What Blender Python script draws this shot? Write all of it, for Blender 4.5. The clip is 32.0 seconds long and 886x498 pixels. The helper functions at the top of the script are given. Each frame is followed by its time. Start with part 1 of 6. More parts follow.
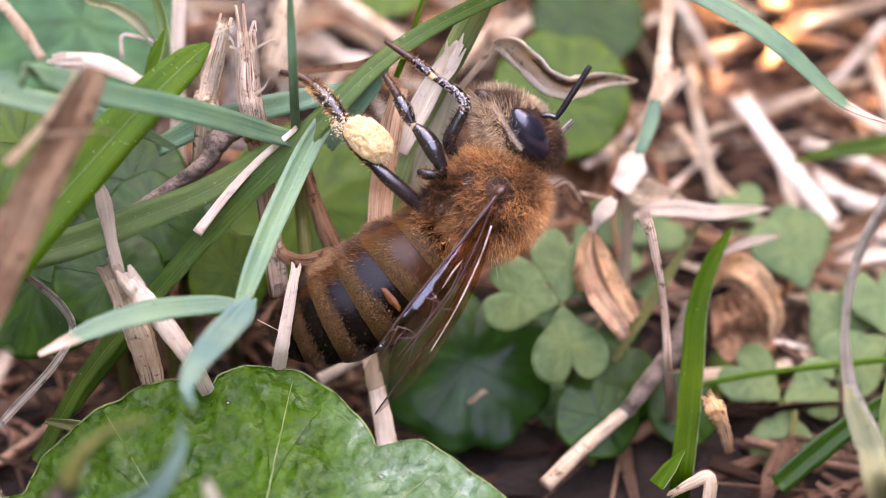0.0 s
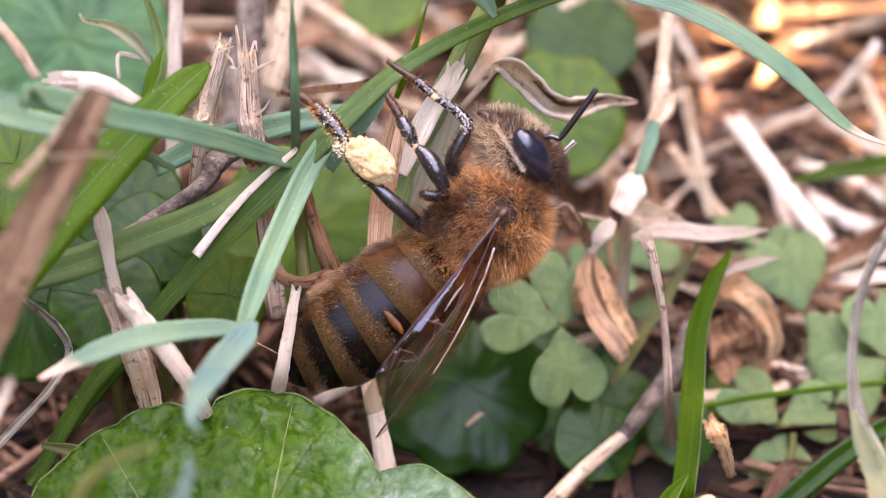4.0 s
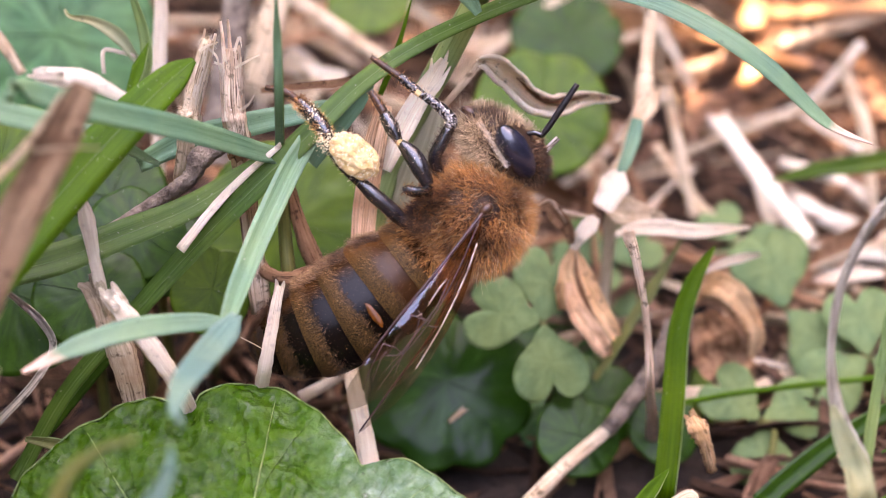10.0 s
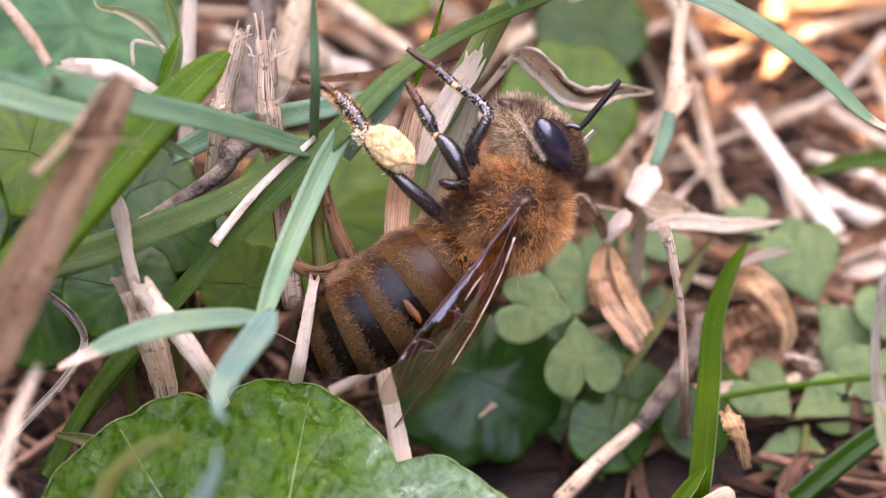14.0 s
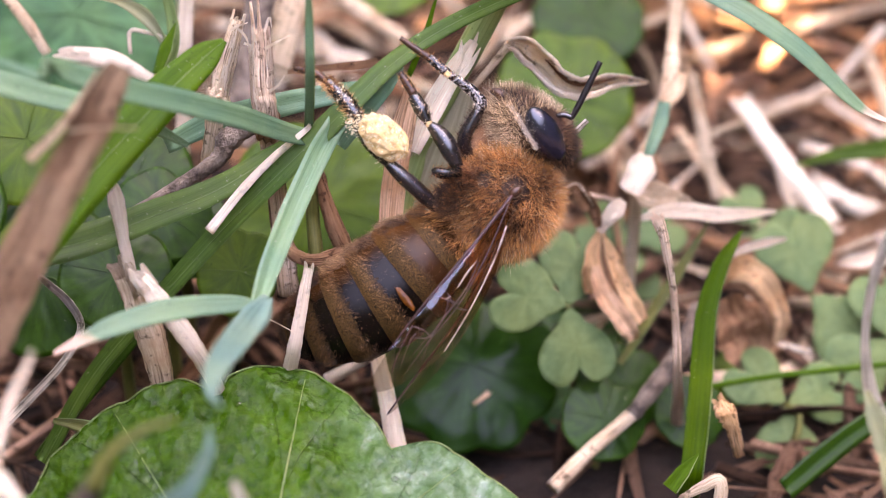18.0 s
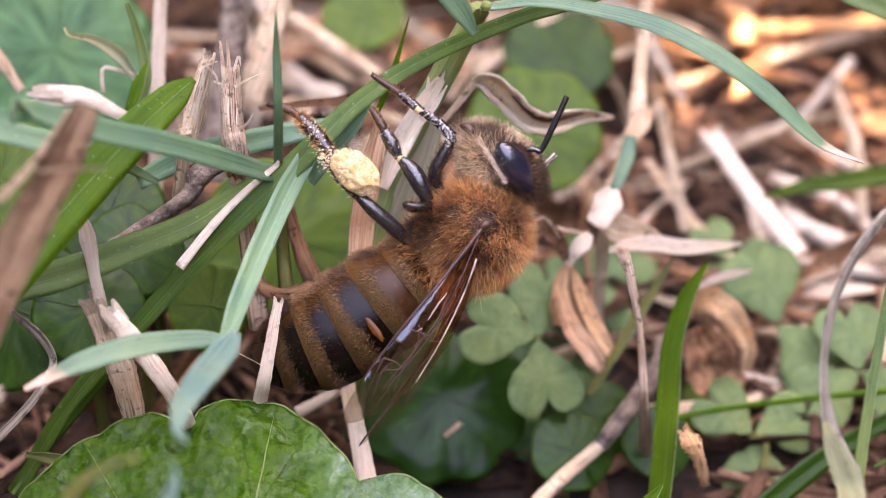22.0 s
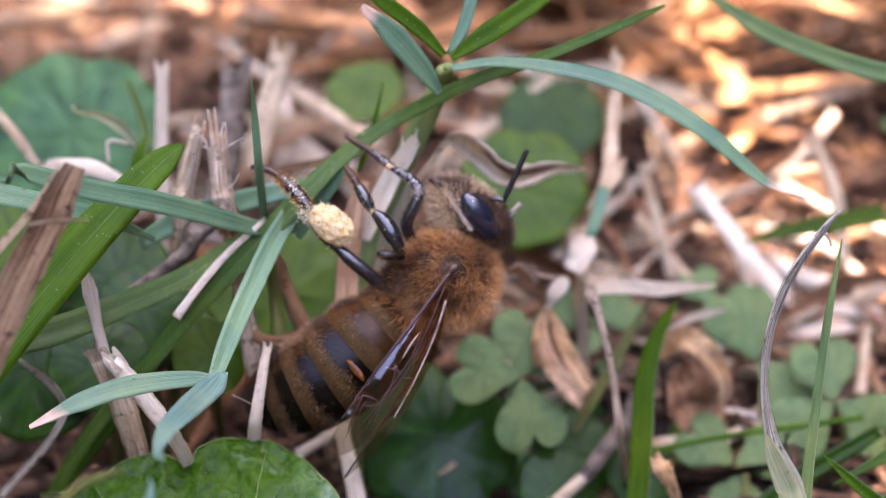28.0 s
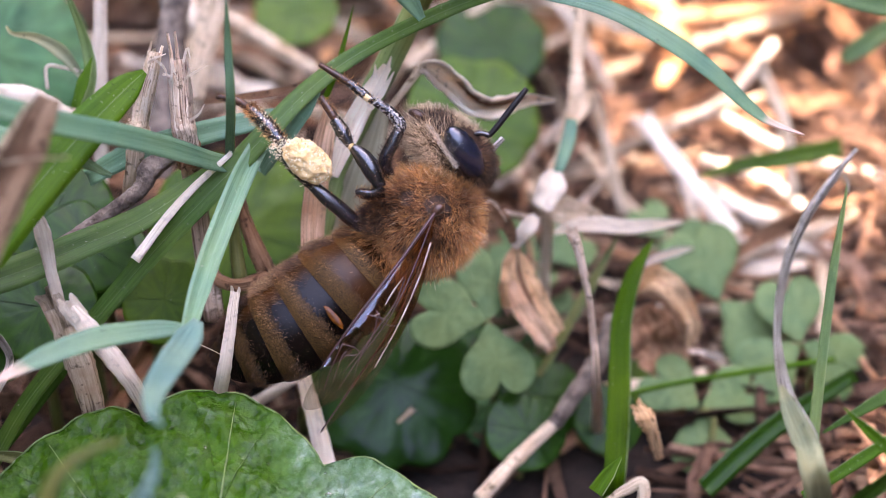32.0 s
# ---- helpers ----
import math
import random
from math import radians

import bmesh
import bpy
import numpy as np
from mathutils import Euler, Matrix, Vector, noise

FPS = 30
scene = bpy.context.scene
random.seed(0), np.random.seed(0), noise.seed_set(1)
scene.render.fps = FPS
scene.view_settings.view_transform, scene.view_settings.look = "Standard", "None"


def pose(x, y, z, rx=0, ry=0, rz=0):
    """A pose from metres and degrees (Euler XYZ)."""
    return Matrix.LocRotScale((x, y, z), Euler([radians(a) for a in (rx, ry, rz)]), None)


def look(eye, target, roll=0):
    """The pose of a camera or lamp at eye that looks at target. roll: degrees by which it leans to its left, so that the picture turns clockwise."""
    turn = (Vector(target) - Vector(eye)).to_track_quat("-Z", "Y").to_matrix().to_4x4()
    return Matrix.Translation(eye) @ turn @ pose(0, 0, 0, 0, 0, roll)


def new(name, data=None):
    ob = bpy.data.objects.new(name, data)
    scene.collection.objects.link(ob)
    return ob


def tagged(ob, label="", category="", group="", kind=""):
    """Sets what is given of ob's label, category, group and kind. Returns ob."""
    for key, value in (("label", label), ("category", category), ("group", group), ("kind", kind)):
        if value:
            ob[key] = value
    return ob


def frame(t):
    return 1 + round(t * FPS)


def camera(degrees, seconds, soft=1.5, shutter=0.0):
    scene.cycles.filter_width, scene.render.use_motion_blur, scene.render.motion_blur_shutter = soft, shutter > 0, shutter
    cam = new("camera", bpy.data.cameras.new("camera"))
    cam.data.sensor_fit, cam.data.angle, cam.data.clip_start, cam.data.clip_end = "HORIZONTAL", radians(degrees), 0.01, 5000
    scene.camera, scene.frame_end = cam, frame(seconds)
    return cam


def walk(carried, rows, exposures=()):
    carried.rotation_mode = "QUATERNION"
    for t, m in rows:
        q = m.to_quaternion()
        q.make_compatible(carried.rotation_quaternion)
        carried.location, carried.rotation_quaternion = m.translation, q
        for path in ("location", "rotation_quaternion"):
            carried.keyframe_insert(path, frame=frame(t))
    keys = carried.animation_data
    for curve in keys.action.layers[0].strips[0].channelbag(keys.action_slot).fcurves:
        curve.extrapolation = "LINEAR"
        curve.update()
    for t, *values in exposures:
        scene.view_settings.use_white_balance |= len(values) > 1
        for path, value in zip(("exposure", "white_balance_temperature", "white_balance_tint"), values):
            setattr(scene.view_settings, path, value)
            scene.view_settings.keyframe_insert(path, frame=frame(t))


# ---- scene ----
MM = 0.001
V3 = Vector

# ---- camera ----
cam = camera(30.0, 32.0, soft=0.5)
cam.data.dof.use_dof = True
cam.data.dof.focus_distance = 0.0603
cam.data.dof.aperture_fstop = 50.0
# seconds, eye, target (millimetres), roll
PATH = [
    (0, (0.81, -52.14, 42.90), (-0.39, -0.52, 12.33), -0.89),
    (0.5, (1.01, -52.04, 42.92), (-0.25, -0.54, 12.16), -0.95),
    (1, (1.24, -52.05, 42.73), (-0.19, -0.65, 11.81), -1.12),
    (1.5, (0.99, -52.06, 42.89), (-0.00, -0.48, 12.26), -0.77),
    (2, (0.08, -51.77, 43.07), (-0.51, 0.12, 12.96), -0.45),
    (2.5, (-0.77, -51.20, 42.87), (-0.88, 0.84, 13.02), -0.31),
    (3, (-0.53, -51.27, 42.82), (-0.74, 0.65, 12.76), -0.24),
    (3.5, (-0.31, -51.42, 42.86), (-0.56, 0.47, 12.73), -0.22),
    (5.5, (0.13, -51.88, 42.97), (-0.23, -0.00, 12.83), -0.28),
    (6, (0.22, -51.95, 43.01), (-0.14, -0.10, 12.82), -0.25),
    (6.5, (-0.04, -51.96, 43.22), (-0.14, 0.14, 13.46), -0.10),
    (7, (-0.01, -51.90, 43.11), (-0.07, 0.17, 13.31), -0.13),
    (7.5, (0.04, -51.86, 43.01), (0.07, 0.21, 13.20), -0.07),
    (8, (0.05, -51.89, 43.07), (0.12, 0.19, 13.27), -0.01),
    (8.5, (-0.06, -51.84, 43.00), (-0.00, 0.15, 13.05), 0.03),
    (9, (0.00, -52.00, 43.00), (0.00, -0.04, 13.00), 0.00),
    (9.5, (0.05, -51.96, 42.88), (-0.18, -0.13, 12.66), -0.09),
    (10, (0.01, -51.94, 42.89), (0.17, -0.03, 12.80), 0.14),
    (10.5, (-0.29, -51.90, 42.89), (-0.04, 0.08, 12.92), 0.14),
    (11, (-1.07, -51.70, 42.93), (-0.97, 0.21, 12.85), 0.07),
    (11.5, (-1.16, -51.53, 42.77), (-0.98, 0.35, 12.63), 0.10),
    (12, (-1.16, -51.58, 42.83), (-0.96, 0.32, 12.72), 0.14),
    (12.5, (-1.11, -51.52, 42.84), (-0.90, 0.35, 12.69), 0.11),
    (13, (-1.32, -51.40, 42.77), (-1.13, 0.45, 12.58), 0.13),
    (13.5, (-1.33, -51.32, 42.73), (-1.13, 0.44, 12.38), 0.24),
    (14, (-1.34, -51.32, 42.70), (-1.11, 0.41, 12.31), 0.28),
    (14.5, (-1.19, -51.52, 42.72), (-1.03, 0.24, 12.39), 0.25),
    (16.5, (-1.11, -51.59, 42.71), (-0.92, 0.06, 12.17), 0.37),
    (17, (-1.08, -51.56, 42.69), (-0.93, 0.04, 12.06), 0.35),
    (17.5, (-1.06, -51.63, 42.68), (-0.85, -0.03, 12.06), 0.38),
    (18, (-1.04, -51.72, 42.74), (-0.90, -0.12, 12.12), 0.38),
    (18.5, (-1.00, -51.79, 42.79), (-0.78, -0.17, 12.21), 0.47),
    (19, (-0.95, -51.86, 42.83), (-0.70, -0.25, 12.22), 0.50),
    (19.5, (-0.85, -52.02, 42.95), (-0.69, -0.34, 12.48), 0.30),
    (20, (-0.71, -52.18, 43.09), (-0.66, -0.48, 12.65), 0.23),
    (20.5, (-0.73, -52.15, 43.00), (-0.54, -0.44, 12.58), 0.24),
    (21, (-0.62, -52.22, 42.98), (-0.52, -0.48, 12.60), 0.15),
    (21.5, (-0.78, -52.18, 43.56), (-0.77, -0.27, 13.45), -0.16),
    (22, (-0.34, -52.34, 43.49), (0.28, -0.28, 13.67), 0.43),
    (22.5, (-0.73, -52.91, 43.75), (-0.35, -0.64, 14.30), 0.03),
    (23, (-0.62, -53.15, 44.01), (-0.16, -0.88, 14.55), 0.07),
    (23.5, (-0.64, -53.28, 44.20), (-0.15, -0.90, 14.94), 0.04),
    (24, (-0.47, -54.62, 44.68), (-0.25, -2.12, 15.64), -0.19),
    (24.5, (-0.38, -56.83, 45.22), (-0.38, -4.23, 16.34), -0.60),
    (26.5, (4.73, -66.21, 43.58), (1.15, -12.28, 17.52), -4.57),
    (27, (5.73, -65.73, 44.06), (0.25, -12.53, 16.86), -4.46),
    (27.5, (2.67, -63.38, 42.73), (-2.34, -9.75, 16.30), -3.71),
    (28, (3.51, -57.53, 44.20), (1.51, -3.91, 17.34), -2.95),
    (28.5, (2.22, -55.34, 43.13), (2.81, -1.83, 15.99), -1.97),
    (29, (0.06, -52.92, 43.32), (3.00, -0.12, 14.96), -0.84),
    (29.5, (-0.32, -52.56, 43.06), (3.08, 0.10, 14.51), -0.59),
    (30, (0.35, -53.29, 43.15), (3.64, -0.85, 14.18), -0.46),
    (30.5, (0.28, -52.82, 42.85), (4.43, -0.74, 13.33), -0.13),
    (31, (-0.27, -52.79, 42.83), (3.89, -0.70, 13.34), -0.05),
    (31.5, (-1.42, -53.29, 42.96), (2.68, -1.22, 13.44), 0.13),
    (32, (-2.05, -53.29, 43.03), (1.89, -1.23, 13.47), 0.21),
]
EXPOSURES = [(0, 4.90, 9300, 37), (20, 4.82, 9400, 38), (24, 4.66, 9300, 38), (26.5, 4.46, 8700, 39), (28, 4.42, 8000, 34), (30, 4.50, 7900, 32), (32, 4.60, 7900, 33)]
walk(cam, [(t, look(V3(eye) * MM, V3(target) * MM, roll)) for t, eye, target, roll in PATH], EXPOSURES)

# ---- light ----
SUN = V3((0.34, 0.22, 0.91)).normalized()
world = bpy.data.worlds.new("sky")
scene.world = world
world.use_nodes = True
sky = world.node_tree.nodes.new("ShaderNodeTexSky")
sky.sky_type, sky.sun_disc = "NISHITA", False
sky.sun_elevation = math.asin(SUN.z)
sky.sun_rotation = math.atan2(SUN.x, SUN.y)
world.node_tree.links.new(sky.outputs[0], world.node_tree.nodes["Background"].inputs[0])
world.node_tree.nodes["Background"].inputs[1].default_value = 0.15
sun = new("sun", bpy.data.lights.new("sun", "SUN"))
sun.data.energy, sun.data.angle, sun.data.color = 2.6, radians(0.5), (1.0, 0.96, 0.92)
sun.matrix_world = look(SUN * 2.0, (0, 0, 0))


# ---- materials ----
class Nodes:
    def __init__(self, name):
        self.mat = bpy.data.materials.new(name)
        self.mat.use_nodes = True
        self.t = self.mat.node_tree
        self.bsdf = self.t.nodes["Principled BSDF"]
        self.out = self.t.nodes["Material Output"]

    def add(self, kind, **sets):
        n = self.t.nodes.new("ShaderNode" + kind)
        for key, value in sets.items():
            n.inputs[key.replace("_", " ")].default_value = value
        return n

    def link(self, a, b):
        self.t.links.new(a, b)

    def coords(self, which="Object", scale=(1, 1, 1)):
        tc, mp = self.add("TexCoord"), self.add("Mapping")
        mp.inputs["Scale"].default_value = scale
        self.link(tc.outputs[which], mp.inputs["Vector"])
        return mp.outputs["Vector"]

    def noise(self, vec, scale, detail=4.0, rough=0.6):
        n = self.add("TexNoise", Scale=scale, Detail=detail, Roughness=rough)
        self.link(vec, n.inputs["Vector"])
        return n.outputs["Fac"]

    def ramp(self, fac, stops):
        n = self.add("ValToRGB")
        els = n.color_ramp.elements
        while len(els) < len(stops):
            els.new(0.5)
        for e, (p, c) in zip(els, stops):
            e.position, e.color = p, (*c, 1.0) if len(c) == 3 else c
        self.link(fac, n.inputs["Fac"])
        return n.outputs["Color"]

    def mix(self, fac, a, b, mode="MIX"):
        n = self.t.nodes.new("ShaderNodeMix")
        n.data_type, n.blend_type = "RGBA", mode
        for slot, value in ((0, fac), (6, a), (7, b)):
            if isinstance(value, (int, float)):
                n.inputs[slot].default_value = value
            elif isinstance(value, tuple):
                n.inputs[slot].default_value = (*value, 1.0)
            else:
                self.link(value, n.inputs[slot])
        return n.outputs[2]

    def bump(self, height, strength=0.4, distance=0.0001):
        n = self.add("Bump", Strength=strength, Distance=distance)
        self.link(height, n.inputs["Height"])
        self.link(n.outputs[0], self.bsdf.inputs["Normal"])

    def random(self):
        return self.add("ObjectInfo").outputs["Random"]

    def island(self):
        return self.add("NewGeometry").outputs["Random Per Island"]


def scaled(c, k):
    return tuple(min(1.0, v * k) for v in c)


def leaf_material(name, dark, light, rough=0.45, glow=0.3, lines=5.0, speck=0.0, dry=None, spec=0.2, blotch=0.7, relief=0.55):
    """Green tissue: lines along the blade, blotches, specks, light coming through; dry: a colour for the withered tip."""
    m = Nodes(name)
    dark, light = scaled(dark, 0.50), scaled(light, 0.66)
    uv = m.coords("UV", (lines * 1.8, 0.5, 1))
    ob = m.coords("Object", (1000, 1000, 1000))
    line = m.noise(uv, 3.0, 5, 0.65)
    blot = m.noise(ob, 0.45, 5)
    grit = m.noise(ob, 4.0, 3)
    dust = m.noise(m.coords("Object", (900, 1100, 950)), 9.0, 2)
    base = m.mix(m.ramp(line, [(0.38, (0.0, 0.0, 0.0)), (0.62, (1.0, 1.0, 1.0))]), dark, light)
    base = m.mix(m.ramp(blot, [(0.38, (0, 0, 0)), (0.66, (blotch,) * 3)]), base, m.mix(0.5, base, (light[0] * 1.9, light[1] * 1.35, light[2] * 0.9)))
    base = m.mix(m.ramp(grit, [(0.66, (0, 0, 0)), (0.72, (0.75, 0.75, 0.75))]), base, scaled(dark, 0.3))
    base = m.mix(m.ramp(dust, [(0.74 - speck * 0.06, (0, 0, 0)), (0.80 - speck * 0.06, (0.5, 0.5, 0.5))]), base, (0.55, 0.52, 0.42))
    if dry:
        sep = m.add("SeparateXYZ")
        m.link(m.coords("UV"), sep.inputs[0])
        wob = m.add("Math")
        wob.operation = "MULTIPLY_ADD"
        m.link(m.noise(ob, 2.0, 4), wob.inputs[0])
        wob.inputs[1].default_value = 0.10
        m.link(sep.outputs["Y"], wob.inputs[2])
        base = m.mix(m.ramp(wob.outputs[0], [(0.87, (0, 0, 0)), (0.96, (1, 1, 1))]), base, dry)
    m.link(base, m.bsdf.inputs["Base Color"])
    m.link(m.ramp(line, [(0.3, (rough * 0.75,) * 3), (0.75, (min(1, rough * 1.35),) * 3)]), m.bsdf.inputs["Roughness"])
    m.bsdf.inputs["Specular IOR Level"].default_value = spec
    both = m.add("Math")
    both.operation = "ADD"
    m.link(line, both.inputs[0])
    m.link(blot, both.inputs[1])
    m.bump(both.outputs[0], relief, 0.00005)
    tr = m.add("BsdfTranslucent")
    m.link(m.mix(0.6, base, scaled(light, 1.6)), tr.inputs["Color"])
    mixer = m.add("MixShader", Fac=glow)
    m.link(m.bsdf.outputs[0], mixer.inputs[1])
    m.link(tr.outputs[0], mixer.inputs[2])
    m.link(mixer.outputs[0], m.out.inputs["Surface"])
    return m.mat


def dry_material(name, a, b, c, rough=0.75, islands=False, glow=0.12, crack=0.46, spots=0.85):
    """Withered stalks and leaves: long fibres, blotches, dark specks."""
    m = Nodes(name)
    uv = m.coords("UV", (4.5, 0.45, 1))
    ob = m.coords("Object", (1000, 1000, 1000))
    fibre = m.noise(uv, 4.0, 6, 0.7)
    blot = m.noise(ob, 0.6, 5)
    base = m.mix(m.ramp(fibre, [(0.38, (0, 0, 0)), (0.62, (1, 1, 1))]), a, b)
    base = m.mix(m.ramp(blot, [(0.45, (0, 0, 0)), (0.7, (1, 1, 1))]), base, c)
    base = m.mix(m.ramp(fibre, [(crack - 0.07, (0.95, 0.95, 0.95)), (crack, (0, 0, 0))]), base, scaled(a, 0.22))
    base = m.mix(m.ramp(m.noise(ob, 2.6, 4), [(0.58, (0, 0, 0)), (0.66, (spots, spots, spots))]), base, scaled(a, 0.3))
    pick = m.island() if islands else m.random()
    base = m.mix(1.0, base, m.ramp(pick, [(0.0, (0.10, 0.08, 0.07)), (0.40, (0.45, 0.39, 0.36)), (0.75, (1.0, 0.95, 0.91)), (1.0, (2.5, 2.35, 2.25))] if islands else [(0.0, (0.88, 0.86, 0.83)), (1.0, (1.2, 1.18, 1.14))]), "MULTIPLY")
    m.link(base, m.bsdf.inputs["Base Color"])
    m.bsdf.inputs["Roughness"].default_value = rough
    m.bsdf.inputs["Specular IOR Level"].default_value = 0.12
    m.bump(fibre, 1.0, 0.00022)
    tr = m.add("BsdfTranslucent")
    m.link(base, tr.inputs["Color"])
    mixer = m.add("MixShader", Fac=glow)
    m.link(m.bsdf.outputs[0], mixer.inputs[1])
    m.link(tr.outputs[0], mixer.inputs[2])
    m.link(mixer.outputs[0], m.out.inputs["Surface"])
    return m.mat


def plain_material(name, a, b, scale=2.0, rough=0.5, spec=0.5, bump=0.3, coat=0.0, dist=0.00005):
    m = Nodes(name)
    ob = m.coords("Object", (1000, 1000, 1000))
    n = m.noise(ob, scale, 5)
    m.link(m.ramp(n, [(0.3, a), (0.7, b)]), m.bsdf.inputs["Base Color"])
    m.bsdf.inputs["Roughness"].default_value = rough
    m.bsdf.inputs["Specular IOR Level"].default_value = spec
    m.bsdf.inputs["Coat Weight"].default_value = coat
    m.bsdf.inputs["Coat Roughness"].default_value = 0.15
    m.bump(m.noise(ob, scale * 4, 4), bump, dist)
    return m.mat


def dusty_material():
    """Black chitin strewn with pale dust."""
    m = Nodes("dusty_chitin")
    ob = m.coords("Object", (1000, 1000, 1000))
    speck = m.ramp(m.noise(ob, 9.0, 3), [(0.52, (0, 0, 0)), (0.60, (1, 1, 1))])
    m.link(m.mix(speck, (0.012, 0.009, 0.010), (0.36, 0.31, 0.27)), m.bsdf.inputs["Base Color"])
    m.link(m.ramp(speck, [(0, (0.2,) * 3), (1, (0.8,) * 3)]), m.bsdf.inputs["Roughness"])
    m.bump(m.noise(ob, 9.0, 3), 0.5, 0.00004)
    return m.mat


def hair_material(name, root, tip, rough=0.4, glow=0.45):
    m = Nodes(name)
    sep = m.add("SeparateXYZ")
    m.link(m.coords("UV"), sep.inputs[0])
    base = m.mix(sep.outputs["Y"], root, tip)
    drift = m.noise(m.coords("Object", (1000, 1000, 1000)), 0.55, 3)
    base = m.mix(1.0, base, m.ramp(drift, [(0.38, (0.30, 0.22, 0.20)), (0.58, (1.3, 1.2, 1.05))]), "MULTIPLY")
    base = m.mix(1.0, base, m.ramp(m.island(), [(0, (0.28, 0.25, 0.24)), (0.65, (1.0, 0.98, 0.95)), (1, (1.8, 1.9, 2.0))]), "MULTIPLY")
    m.link(base, m.bsdf.inputs["Base Color"])
    m.bsdf.inputs["Roughness"].default_value = rough
    tr = m.add("BsdfTranslucent")
    m.link(base, tr.inputs["Color"])
    mixer = m.add("MixShader", Fac=glow)
    m.link(m.bsdf.outputs[0], mixer.inputs[1])
    m.link(tr.outputs[0], mixer.inputs[2])
    m.link(mixer.outputs[0], m.out.inputs["Surface"])
    return m.mat


GREEN = leaf_material("grass_green", (0.024, 0.100, 0.002), (0.074, 0.200, 0.005), speck=1.0, spec=0.12)
GREEN_DEEP = leaf_material("grass_deep_green", (0.022, 0.078, 0.006), (0.052, 0.145, 0.014), 0.40, 0.25, speck=1.0, spec=0.15)
TEAL = leaf_material("grass_blue_green", (0.075, 0.225, 0.115), (0.165, 0.355, 0.21), 0.32, 0.22, 5, 1.0, None, 0.4)
TEAL_TIP = leaf_material("grass_blue_green_withered_tip", (0.078, 0.225, 0.12), (0.165, 0.345, 0.21), 0.32, 0.22, 5, 0.5, (0.74, 0.46, 0.34), 0.4)
GREEN_MID = leaf_material("grass_mid_green", (0.034, 0.108, 0.013), (0.085, 0.190, 0.032), 0.38, 0.28, speck=1.0)
GREEN_PALE = leaf_material("grass_pale_green", (0.10, 0.20, 0.06), (0.17, 0.29, 0.10), 0.4, 0.3)
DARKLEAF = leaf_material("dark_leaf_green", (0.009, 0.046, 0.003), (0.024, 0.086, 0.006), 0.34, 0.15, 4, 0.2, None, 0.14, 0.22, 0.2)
CLOVER = leaf_material("clover_green", (0.105, 0.200, 0.068), (0.165, 0.270, 0.108), 0.55, 0.2, 2, 0.0, None, 0.15)
BACKLEAF = leaf_material("back_leaf_green", (0.04, 0.115, 0.006), (0.085, 0.18, 0.010), 0.45, 0.3, 4)
BLUELEAF = leaf_material("back_leaf_blue_green", (0.016, 0.100, 0.024), (0.075, 0.235, 0.090), 0.36, 0.25, 4, 0.0, None, 0.15)
SAGE = leaf_material("yellow_green_sheath", (0.17, 0.20, 0.09), (0.40, 0.42, 0.24), 0.45, 0.25, 5)
STALK_PALE = leaf_material("pale_stalk", (0.13, 0.24, 0.06), (0.34, 0.47, 0.19), 0.4, 0.2, 5)
OLIVE = leaf_material("olive_stem", (0.085, 0.10, 0.025), (0.17, 0.19, 0.055), 0.45, 0.1, 4)
STRAW = dry_material("pale_straw", (0.42, 0.28, 0.165), (0.86, 0.70, 0.50), (0.50, 0.32, 0.19), crack=0.43)
STRAW_WHITE = dry_material("bleached_straw", (0.72, 0.56, 0.40), (0.96, 0.86, 0.69), (0.82, 0.66, 0.49), 0.6, crack=0.40, spots=0.25)
STRAW_BROWN = dry_material("brown_dry_leaf", (0.22, 0.095, 0.045), (0.48, 0.27, 0.155), (0.28, 0.13, 0.065))
STRAW_DULL = dry_material("dull_brown_dry_leaf", (0.10, 0.048, 0.024), (0.38, 0.25, 0.155), (0.16, 0.084, 0.046), crack=0.46)
STRAW_GREY = dry_material("grey_dry_leaf", (0.32, 0.27, 0.20), (0.80, 0.73, 0.60), (0.46, 0.39, 0.29), crack=0.50)
STRAW_STUB = dry_material("torn_stub", (0.52, 0.29, 0.17), (1.0, 0.84, 0.64), (0.66, 0.40, 0.25), crack=0.46)
SHEATH = dry_material("papery_sheath", (0.70, 0.50, 0.31), (0.98, 0.87, 0.68), (0.76, 0.60, 0.40), 0.5, False, 0.4, 0.22)
LEAF_TAN = dry_material("tan_crumpled_leaf", (0.42, 0.175, 0.060), (0.98, 0.66, 0.38), (0.60, 0.29, 0.11), crack=0.44)
LITTER = dry_material("litter", (0.115, 0.055, 0.031), (0.40, 0.25, 0.165), (0.14, 0.068, 0.040), 0.7, True)
WATER = plain_material("water", (0.9, 0.9, 0.9), (1, 1, 1), 1.0, 0.03, 0.5, 0.0)
WATER.node_tree.nodes["Principled BSDF"].inputs["Transmission Weight"].default_value = 1.0
WATER.node_tree.nodes["Principled BSDF"].inputs["IOR"].default_value = 1.33
FILM = leaf_material("thin_grey_green_film", (0.34, 0.33, 0.20), (0.62, 0.58, 0.40), 0.4, 0.45, 3, 0.0, None, 0.3, 0.2, 0.2)
UPRIGHT = leaf_material("yellow_green_blade", (0.020, 0.072, 0.001), (0.062, 0.150, 0.003), 0.45, 0.3, 5, 0.3, None, 0.06)
RIB = leaf_material("pale_leaf_rib", (0.12, 0.22, 0.06), (0.26, 0.38, 0.16), 0.5, 0.2, 4)
